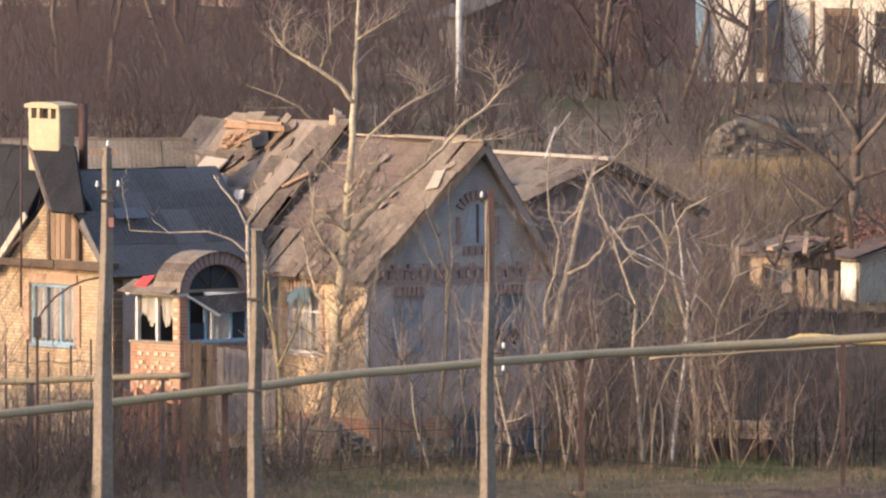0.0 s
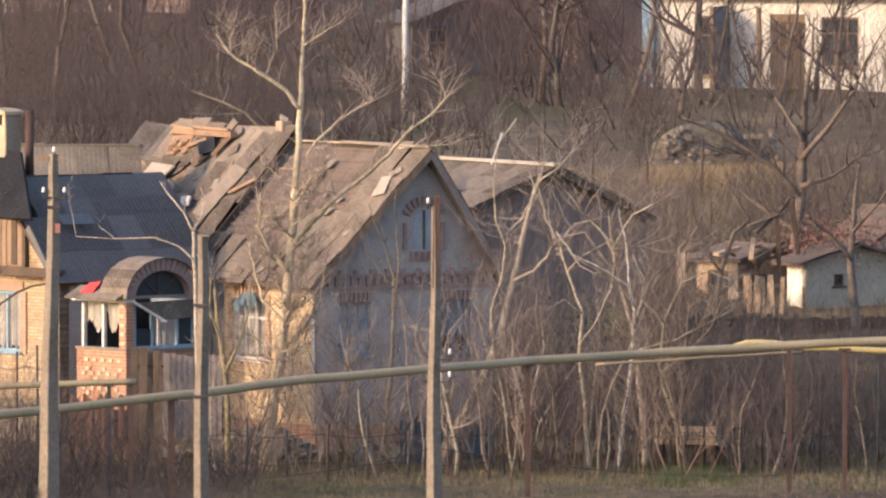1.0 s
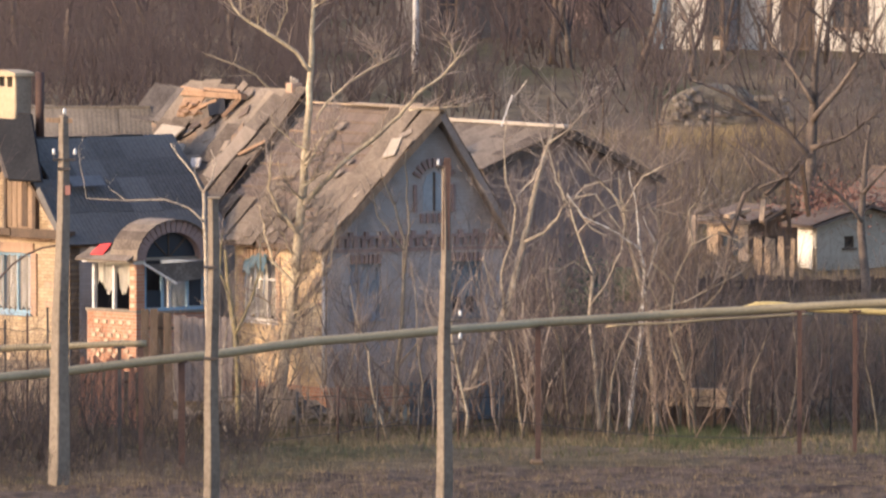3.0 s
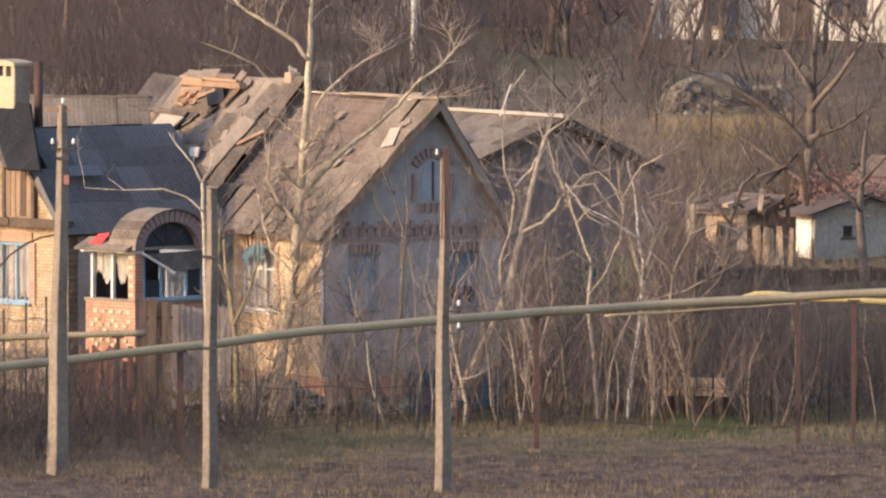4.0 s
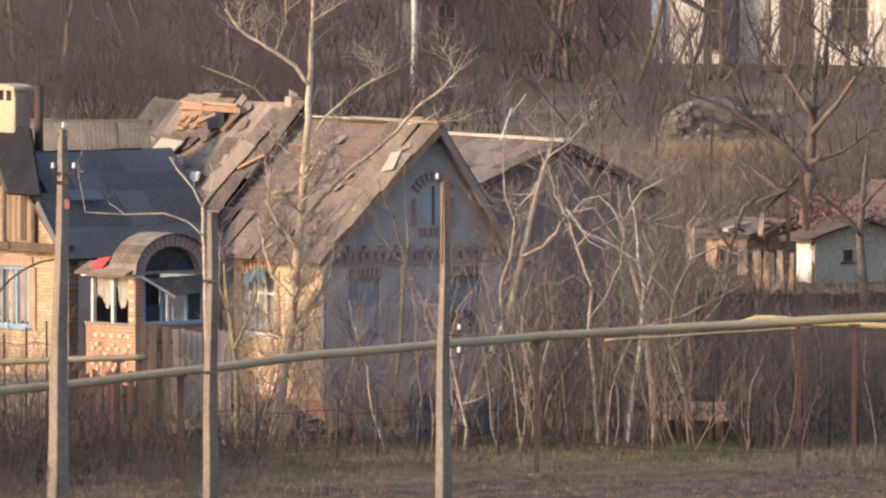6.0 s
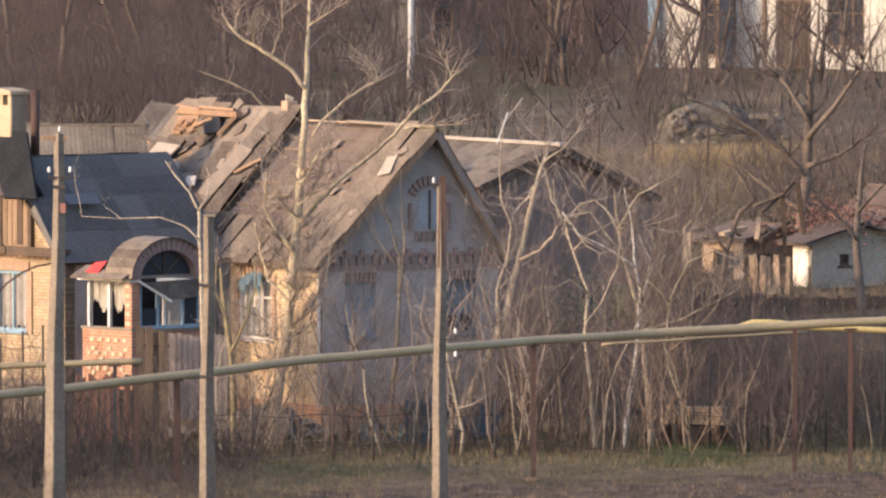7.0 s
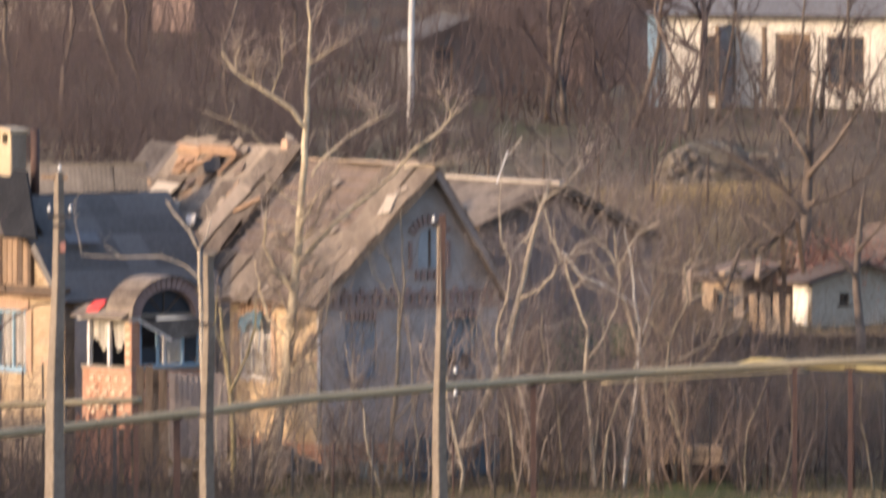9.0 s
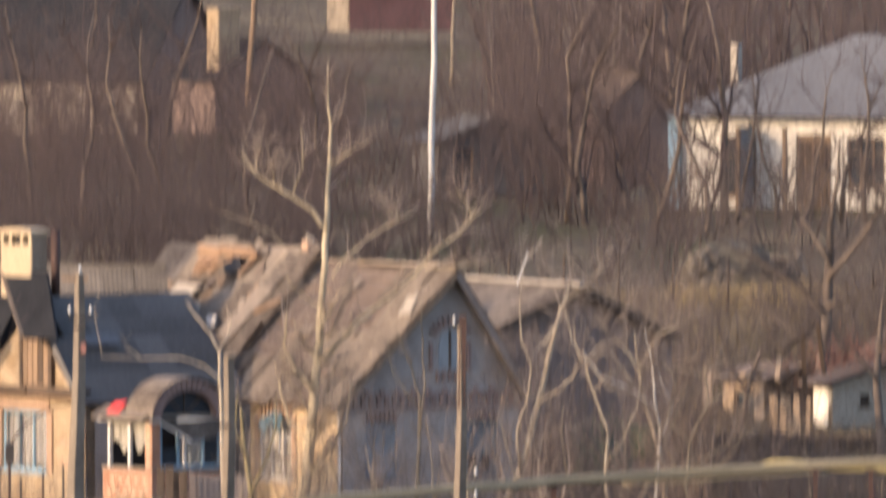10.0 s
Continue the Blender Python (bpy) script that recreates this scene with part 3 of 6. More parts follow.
    for k in range(-4, 5):
        a = k * 0.27
        pl.append(Matrix.Translation(c + Vector((0.62 * math.sin(a), 0, 0.62 * math.cos(a)))) @ pose(0, 0, 0, 0, math.degrees(a), 0))
    for s in (-1, 1):
        for k in range(3):
            pl.append(pose(c.x + s * 0.62, -0.03, 5.3 + k * 0.26))
    for k in range(5):
        pl.append(pose(c.x - 0.4 + k * 0.2, -0.03, 5.0))
    brick_row(gw, RED_SHADE, (0.1, 0.09, 0.26), pl)
    att = part("attic_window", prism([(c.x - 0.36, 5.2), (c.x + 0.36, 5.2), (c.x + 0.36, 5.9), (c.x + 0.25, 6.2), (c.x, 6.33), (c.x - 0.25, 6.2), (c.x - 0.36, 5.9)], "y", -0.02, 0.05), SHUTTER, gw, "boarded grey attic window")
    part("mullion", box(c.x - 0.03, -0.05, 5.2, c.x + 0.03, -0.021, 6.3), WOOD_DARK, att)
    for g in gh:
        pl = [pose(g[0] + (g[1] - g[0]) * (k + 0.5) / 7, -0.03, g[3] + 0.14) for k in range(7)]
        brick_row(gw, RED_SHADE, (0.1, 0.08, 0.25), pl)
    # red flanks round the side window, quoins at the corner
    sw = [o for o in h.children if o.name.startswith("side_wall")][0]
    pl = [pose(-0.02, 2.85 + 1.9 * (k + 0.5) / 9, 3.9 + 0.06 * math.sin(math.pi * (k + 0.5) / 9)) for k in range(9)]
    brick_row(sw, PINK, (0.08, 0.1, 0.3), pl)
    pl = []
    for k in range(14):
        for y in (2.72, 4.87):
            pl.append(pose(-0.015, y + 0.03 * (k % 2), 2.1 + k * 0.13))
    for k in range(9):
        if k % 2 == 0:
            pl.append(pose(-0.015, 0.35 + 0.06 * (k % 4), 1.2 + k * 0.36))
    brick_row(sw, PINK, (0.06, 0.24, 0.11), pl)
    stem_part("downpipe", [[(Vector((-0.07, 0.05, 0.3)), 0.05), (Vector((-0.07, 0.05, E - 0.4)), 0.05)]], WHITE, h, 8, "white downpipe at the corner")
    return h


# ---------------------------------------------------------------- the wrecked house behind
def wrecked_house():
    rng = random.Random(11)
    h = thing("house", spot(432, 712, 8), 30, "wrecked brick house with a torn open slate roof", "house")
    W, L, E, R, AP = 7.2, 7.0, 4.3, 7.95, 3.45
    part("wall", box(0, 0, -0.5, 0.3, L, E), RED_Y, h)
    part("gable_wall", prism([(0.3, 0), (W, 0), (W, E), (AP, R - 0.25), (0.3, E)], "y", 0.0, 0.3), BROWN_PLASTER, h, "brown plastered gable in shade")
    part("back_wall", prism([(0.3, 0), (W, 0), (W, E), (AP, R - 0.25), (0.3, E)], "y", L - 0.3, L), BRICK_SHADE, h)
    part("far_wall", box(W - 0.3, 0.3, 0, W, L - 0.3, E), BRICK_SHADE, h)
    part("attic_floor", box(0.3, 0.3, E - 0.2, W - 0.3, L - 0.3, E), INSIDE_SHADE, h)
    up = Vector((AP + 0.3, 0, R - E + 0.32))
    n = Vector((-up.z, 0, up.x)).normalized()
    roof = part("roof", slab([(AP, -0.3, R), (W + 0.3, -0.3, E - 0.2), (W + 0.3, L, E - 0.2), (AP, L, R)], 0.08), BROWN_TIN, h, "slate roof torn open, sheets broken and slipped")
    lo = Vector((-0.3, 0, E - 0.32))
    for k in range(13):
        y = -0.25 + k * (L + 0.2) / 12
        part("rafter", beam(lo + Vector((0, y, -0.05)), Vector((AP, y, R - 0.05)), 0.07, 0.13), WOOD_DARK if k % 3 else WOOD, roof)
    for k in range(9):
        f = (k + 0.5) / 9
        a = lo + up * f
        part("batten", beam((a.x, -0.3, a.z + 0.04), (a.x, L, a.z + 0.04), 0.09, 0.035), WOOD, roof)
    # dark board added to paint the shade on the slab's raked edge
    part("barge_board", beam((lo.x, -0.42, lo.z - 0.02), (AP, -0.42, R - 0.02), 0.05, 0.22), WOOD_DARK, roof)
    # the underlay that still hangs together
    part("underlay", slab([(lo.x, 0.0, lo.z + 0.1), (AP, 0.0, R + 0.1), (AP, L, R + 0.1), (lo.x, L, lo.z + 0.1)], 0.02), SLATE, roof)
    sm = sheet_mesh(SLATE, 1.0, 1.5)
    hole = {(2, 3), (3, 3), (3, 2), (4, 2), (4, 1), (5, 1), (2, 1)}
    lay_sheets(roof, (lo.x, -0.35, lo.z), (0, 1, 0), up, L + 0.3, up.length, sm, 1.0, 1.45, rng, 2.2, gap=lambda i, j, ni, nj: (ni - 1 - i, j) in hole, lift=0.12)
    # torn pieces on the roof
    def on(y, f, lift=0.12):
        return lo + up * f + Vector((0, y, 0)) + n * lift
    for k in range(60):
        y, f = rng.uniform(0.2, L), rng.uniform(0.1, 0.98)
        a = on(y, f, rng.uniform(0.08, 0.16))
        s = rng.uniform(0.12, 0.5)
        m = Matrix((Vector((0, -1, 0)), up.normalized(), n)).transposed().to_4x4()
        m.translation = a
        bm = box(-s / 2, -s * rng.uniform(0.4, 0.9), -0.015, s / 2, s * 0.4, 0.015)
        bm.transform(m @ pose(0, 0, 0, rng.uniform(-14, 14), rng.uniform(-14, 14), rng.uniform(0, 180)))
        part("shard", bm, rng.choice((SLATE, SLATE, SLATE, SLATE, ROOF_BOARD, WOOD)), roof)
    for y, f, s, mat in ((4.2, 0.4, 0.5, CONCRETE), (3.9, 0.28, 0.42, CONCRETE), (6.3, 0.52, 0.8, CONCRETE)):
        m = Matrix((Vector((0, -1, 0)), up.normalized(), n)).transposed().to_4x4()
        m.translation = on(y, f, 0.25)
        bm = box(-s * 0.7, -s * 0.4, -0.05, s * 0.6, s * 0.42, 0.05, 0.03)
        bm.transform(m @ pose(0, 0, 0, rng.uniform(-12, 12), rng.uniform(-12, 12), rng.uniform(-35, 35)))
        part("slab_piece", bm, mat, roof)
    inv = h.matrix_basis.inverted()
    def loc(u, v, y):
        return inv @ spot(u, v, y)
    def on_roof(u, v, lift=0.1):
        return onto(h, lo, n, u, v, lift)
    for a, b, w in (((398, 220), (508, 228), 0.2), ((400, 212), (440, 219), 0.13), ((470, 264), (506, 226), 0.13), ((428, 248), (462, 234), 0.12), ((440, 214), (500, 219), 0.1), ((500, 330), (548, 306), 0.1), ((556, 346), (600, 338), 0.09), ((345, 316), (362, 300), 0.1)):
        part("broken_timber", beam(on_roof(*a, 0.22), on_roof(*b, 0.26), w, w * 0.8), TIMBER, roof, "splintered pale timber")
    # dark plate laid over the sheets paints the hole's inner shade
    part("torn_opening", slab([on_roof(447, 262, 0.27), on_roof(476, 256, 0.27), on_roof(474, 230, 0.27), on_roof(442, 234, 0.27)], 0.02), INSIDE_SHADE, roof, "dark plate painting the shade of a torn hole")
    part("brick_patch", slab([on_roof(388, 262, 0.16), on_roof(424, 258, 0.16), on_roof(440, 226, 0.2), on_roof(402, 230, 0.2)], 0.12), TIMBER, roof, "torn reddish patch of bare lath")
    for k in range(9):
        st = rng.uniform(0.1, 0.2)
        bm = box(-st, -st * 0.6, -st * 0.3, st, st * 0.6, st * 0.3, 0.03)
        bm.transform(Matrix.Translation(on_roof(rng.uniform(386, 432), rng.uniform(240, 262), 0.2)) @ pose(0, 0, 0, rng.uniform(-25, 25), rng.uniform(-25, 25), rng.uniform(0, 180)))
        part("brick_lump", bm, TIMBER, roof)
    for (u0, v0), (u1, v1), (u2, v2), (u3, v3), mat in (((338, 308), (372, 312), (404, 282), (364, 276), PLASTER), ((412, 352), (428, 352), (432, 336), (416, 336), WHITE), ((388, 322), (398, 324), (404, 312), (396, 310), PLASTER), ((330, 318), (352, 318), (358, 306), (340, 304), CONCRETE)):
        part("slab_piece", slab([on_roof(u0, v0, 0.3), on_roof(u1, v1, 0.3), on_roof(u2, v2, 0.34), on_roof(u3, v3, 0.34)], 0.05), mat, roof, "pale fallen plaster slab")
    flat = sheet_mesh(SLATE, 1.0, 1.5, 7, 0.004)
    # the long strip of whole sheets running up to the ridge
    for k in range(7):
        a, b = on_roof(378 + k * 25, 432 - k * 29, 0.2), on_roof(406 + k * 25, 400 - k * 29, 0.23)
        c = on_roof(418 + k * 25, 440 - k * 29, 0.2)
        ey = (b - a).normalized()
        ex = (c - a - ey * (c - a).dot(ey)).normalized()
        nz = ex.cross(ey)
        ob = new("sheet", flat)
        ob.parent = roof
        m = Matrix((ex, ey, nz)).transposed().to_4x4()
        m.translation = a
        ob.matrix_basis = m @ pose(0, 0, 0, rng.uniform(-1, 2), rng.uniform(-2, 2), rng.uniform(-2, 2)) @ Matrix.Diagonal((0.95, (b - a).length / 1.5 * 1.15, 1, 1))
    # a whole bay of sheets slid up on its battens
    for k in range(3):
        ob = new("sheet", flat)
        ob.parent = roof
        c = loc(306 + k * 12, 264 + k * 1, 10.8)
        e = (loc(352 + k * 12, 203 + k * 2, 12.2) - c)
        ey = e.normalized()
        ex = (loc(330 + k * 12, 265, 10.8) - c).normalized()
        nz = ex.cross(ey).normalized()
        m = Matrix((ey.cross(nz), ey, nz)).transposed().to_4x4()
        m.translation = c
        ob.matrix_basis = m @ Matrix.Diagonal((0.5, e.length / 1.5, 1, 1))
    # flue at the ridge
    ch = part("chimney", box(AP - 0.25, 0.3, R - 0.5, AP + 0.12, 0.68, R + 0.3, 0.03), PINK, h, "short broken brick chimney")
    for k in range(3):
        stem_part("chimney_pot", [[(Vector((AP - 0.2 + 0.14 * k, 0.4 + 0.08 * k, R + 0.28)), 0.045), (Vector((AP - 0.2 + 0.14 * k, 0.4 + 0.08 * k, R + 0.5 - 0.05 * k)), 0.04)]], PLASTER, ch, 7)


# ---------------------------------------------------------------- the low house with the brown gable
def brown_house():
    rng = random.Random(5)
    h = thing("house", spot(932, 690, 10), 30, "low house with pale slate slope and brown boarded gable", "house")
    W, L, R, AP = 5.9, 6.6, 6.6, 2.65
    EL, ER = (-0.2, 5.5), (W + 0.1, 5.1)
    gw = part("gable_wall", prism([(0, 0), (W, 0), (W, 5.0), (AP, R - 0.15), (0, 5.4)], "y", 0, 0.25), BROWN_TIN, h, "brown boarded gable in shade")
    for k in range(28):
        x = 0.1 + k * 0.207
        top = 5.4 + (R - 0.3 - 5.4) * x / AP if x < AP else R - 0.3 - (R - 5.2) * (x - AP) / (W - AP)
        part("board", box(x, -0.014 - 0.004 * (k % 3), 0.1, x + 0.2, -0.002, top - 0.15 - 0.1 * (k * 5 % 3)), BROWN_TIN, gw)
    part("side_wall", box(0.004, 0.25, 0, 0.25, L, 5.4), PLASTER, h)
    part("far_wall", box(W - 0.25, 0.25, 0, W, L, 4.95), PLASTER, h)
    part("back_wall", prism([(0.25, 0), (W - 0.25, 0), (W - 0.25, 5), (AP, R - 0.2), (0.25, 5.3)], "y", L - 0.25, L), PLASTER, h)
    roof = part("roof", slab([(EL[0], -0.3, EL[1]), (AP, -0.3, R), (AP, L, R), (EL[0], L, EL[1])], 0.08), WOOD_DARK, h, "pale grey slate slope with light ridge cap")
    part("far_slope", slab([(AP, -0.3, R), (ER[0], -0.3, ER[1]), (ER[0], L, ER[1]), (AP, L, R)], 0.08), WOOD_DARK, roof)
    sm = sheet_mesh(SLATE)
    up = Vector((AP - EL[0], 0, R - EL[1]))
    lay_sheets(roof, (EL[0], -0.33, EL[1]), (0, 1, 0), up, L + 0.3, up.length, sm, 1.0, 1.5, rng, 0.6)
    up2 = Vector((AP - ER[0], 0, R - ER[1]))
    lay_sheets(roof, (ER[0], -0.33, ER[1]), (0, 1, 0), up2, L + 0.3, up2.length, sm, 1.0, 1.5, rng, 2.5, gap=lambda i, j, ni, nj: (i * 7 + j * 3) % 5 == 0)
    part("ridge_cap", beam((AP, -0.4, R + 0.1), (AP, L, R + 0.1), 0.3, 0.09), PLASTER, roof, "pale ridge cap")
    part("barge_board", beam((EL[0], -0.34, EL[1] - 0.08), (AP, -0.34, R - 0.08), 0.05, 0.2), WOOD_DARK, roof)
    part("barge_board", beam((AP, -0.34, R - 0.08), (ER[0], -0.34, ER[1] - 0.08), 0.05, 0.2), WOOD_DARK, roof)


# ---------------------------------------------------------------- the cream brick house with the dark roof
def cream_house():
    rng = random.Random(8)
    h = thing("house", spot(200, 748, -1), 40, "cream brick house with steep dark slate roof and tall chimney", "house")
    L, D, E, R = 5.5, 4.9, 4.42, 6.98          # along the ridge, across, eave, ridge
    win = (1.75, 3.75, 2.1, 3.8)
    w = part("front_wall", wall_panel("y", 0.0, 0.35, D + 3.0, 0.0, E, [win]), BRICK_Y, h, "cream brick wall with red brick inserts")
    door = (1.55, 2.75)
    g0 = prism([(0.1, E), (D - 0.1, E), (D / 2 + 0.55, R - 0.75), (D / 2 - 0.55, R - 0.75)], "x", 0.02, 0.3)
    g = part("gable", g0, BRICK_Y, w, "cream brick gable")
    # walls turned from the sun take the grey brick, shade painted in
    part("shade_wall", wall_panel("x", 0.0, 0.3, L, 0.0, E), BRICK_SHADE, h)
    part("back_wall", box(0.35, D - 0.3, 0, L, D, E), BRICK_SHADE, h)
    part("far_wall", prism([(0.3, 0), (D - 0.3, 0), (D - 0.3, E), (D / 2, R - 0.3), (0.3, E)], "x", L - 0.3, L), BRICK_SHADE, h)
    part("plinth", box(-0.08, -0.08, -0.9, L, D + 3, 0.75), CONCRETE, h)
    part("attic_floor", box(0.35, 0.3, E - 0.35, L - 0.3, D - 0.3, E - 0.2), WOOD_DARK, h)
    part("inside", box(0.9, 0.5, 0.95, 0.95, D - 0.4, 4.05), INSIDE_SHADE, h)
    # gable door
    dr = part("attic_door", box(-0.06, door[0], E + 0.1, 0.016, door[1], E + 1.6), WOOD, g, "weathered wooden attic doors")
    for k in range(5):
        y = door[0] + 0.05 + k * 0.235
        part("plank", box(-0.085, y, E + 0.14, -0.063, y + 0.2, E + 1.56), WOOD if k != 1 else WOOD_DARK, dr)
    part("door_post", box(-0.12, door[0] - 0.14, E + 0.05, 0.016, door[0], E + 1.62), WOOD_DARK, g)
    part("door_post", box(-0.12, door[1], E + 0.05, 0.016, door[1] + 0.1, E + 1.62), WOOD_DARK, g)
    # cornice of boards
    co = part("cornice", box(-0.42, -0.25, E - 0.04, 0.01, D + 2.8, E + 0.08), WOOD_DARK, h, "dark brown board cornice")
    part("fascia", box(-0.46, -0.3, E - 0.14, -0.421, 2.1, E + 0.12), WOOD_DARK, co)
    part("fascia", box(-0.46, 2.15, E - 0.1, -0.421, D + 2.8, E + 0.1), WOOD_DARK, co)
    # roof
    ov = 0.35
    ym, zm = -0.3 + 0.6 * (D / 2 + 0.3), E - 0.3 + 0.6 * (R - E + 0.3)
    roof = part("roof", slab([(-ov, -0.3, E - 0.3), (L + 0.2, -0.3, E - 0.3), (L + 0.2, ym, zm), (-ov, ym, zm)], 0.09), WOOD_DARK, h, "steep dark blue-grey slate roof")
    part("upper_slope", slab([(0.3, ym, zm), (L + 0.2, ym, zm), (L + 0.2, D / 2, R), (0.55, D / 2, R)], 0.09), WOOD_DARK, roof)
    part("far_slope", slab([(-ov, D + 0.3, E - 0.3), (L + 0.2, D + 0.3, E - 0.3), (L + 0.2, D / 2, R), (0.55, D / 2, R)], 0.09), WOOD_DARK, roof)
    sm = sheet_mesh(SLATE_DARK, 1.0, 1.5, 7, 0.007)
    up = Vector((0, D / 2 + 0.3, R - E + 0.3))
    lay_sheets(roof, (-ov, -0.33, E - 0.3), (1, 0, 0), up, L + ov + 0.2, up.length * 0.6, sm, 1.0, 1.5, rng, 0.6)
    lay_sheets(roof, (0.35, ym, zm), (1, 0, 0), up, L - 0.15, up.length * 0.4, sm, 1.0, 1.5, rng, 0.6)
    lay_sheets(roof, (0.4, D + 0.33, E - 0.3), (1, 0, 0), Vector((0, -up.y, up.z)), L - 0.2, up.length, sm, 1.0, 1.5, rng, 0.5)
    hood = part("half_hip", slab([(-0.75, 0.35, 5.93), (-0.75, 1.9, 5.93), (0.5, 4.5, 7.75), (0.5, 2.4, 7.75)], 0.1), DARK_SHADED_ROOF, roof, "half-hip over the gable, shade painted dark")
    part("hip_edge", beam((-0.77, 1.9, 5.95), (0.48, 4.48, 7.77), 0.1, 0.06), SLATE, hood)
    part("barge_board", beam((-ov - 0.03, -0.3, E - 0.35), (-ov - 0.03, 0.95, E + 1.25), 0.05, 0.2), SLATE_DARK, roof)
    part("barge_board", beam((-ov - 0.03, D + 0.3, E - 0.35), (-ov - 0.03, 3.5, R - 1.2), 0.05, 0.2), PLASTER, roof, "pale barge board")
    part("pale_patch", slab([(0.7, 0.72, 5.72), (1.9, 0.72, 5.72), (1.9, 0.98, 6.0), (0.7, 0.98, 6.0)], 0.012), GREY_ROOF, roof)
    # chimney: plastered shaft, three smoke openings and a cap
    c = part("chimney", box(0.38, 2.95, 7.0, 0.93, 4.35, 8.48, 0.02), LIMEWASH, h, "tall limewashed chimney with three openings under its cap")
    # grey slab paints shade over the limewashed chimney's unlit side
    part("cement_side", box(0.41, 2.93, 7.0, 0.94, 2.948, 8.8), CONCRETE, c, "grey slab painting the chimney's shaded side")
    for y0, y1 in ((2.95, 3.08), (3.32, 3.44), (3.84, 3.96), (4.22, 4.35)):
        part("pier", box(0.38, y0, 8.48, 0.93, y1, 8.78), LIMEWASH, c)
    part("flue", box(0.54, 3.1, 8.481, 0.86, 4.2, 8.76), INSIDE_SHADE, c)
    cap = [(2.86, 8.78), (4.44, 8.78), (4.44, 8.88), (4.1, 8.94), (3.65, 8.96), (3.2, 8.94), (2.86, 8.88)]
    part("cap", prism(cap, "x", 0.3, 1.01), LIMEWASH, c)
    stem_part("flue_pipe", [[(Vector((1.03, 2.65, 6.9)), 0.13), (Vector((1.03, 2.65, 8.9)), 0.13)]], RUST, h, 10, "rusty flue pipe")
    # window with bars and curtain
    wu = window_unit(h, "y", 0.03, *win, BLUE, bars=2, cross=False, curtain=WHITE, pane=None)
    for k in range(7):
        y = win[0] + 0.2 + k * 0.27
        stem_part("bar", [[(Vector((0.01, y, win[2] + 0.05)), 0.018), (Vector((0.01, y, win[3] - 0.05)), 0.018)]], PLASTER, wu, 5)
    pl = []
    for k in range(14):
        for y in (win[0] - 0.16, win[1] + 0.16):
            pl.append(pose(-0.02, y, win[2] + k * 0.127))
    brick_row(w, PINK, (0.08, 0.26, 0.11), pl)
    pl = [pose(-0.02, win[0] - 0.1 + k * 0.115, win[3] + 0.16) for k in range(20)]
    brick_row(w, PINK, (0.08, 0.1, 0.27), pl)
    pl = []
    for z in (2.35, 2.42, 2.9, 2.98, 1.2, 1.28):
        for y in (0.75, 1.0):
            pl.append(pose(-0.012, y, z))
    for z in (4.2,):
        for k in range(28):
            pl.append(pose(-0.02, 0.1 + k * 0.27, z))
    brick_row(w, PINK, (0.05, 0.25, 0.085), pl)
    return h


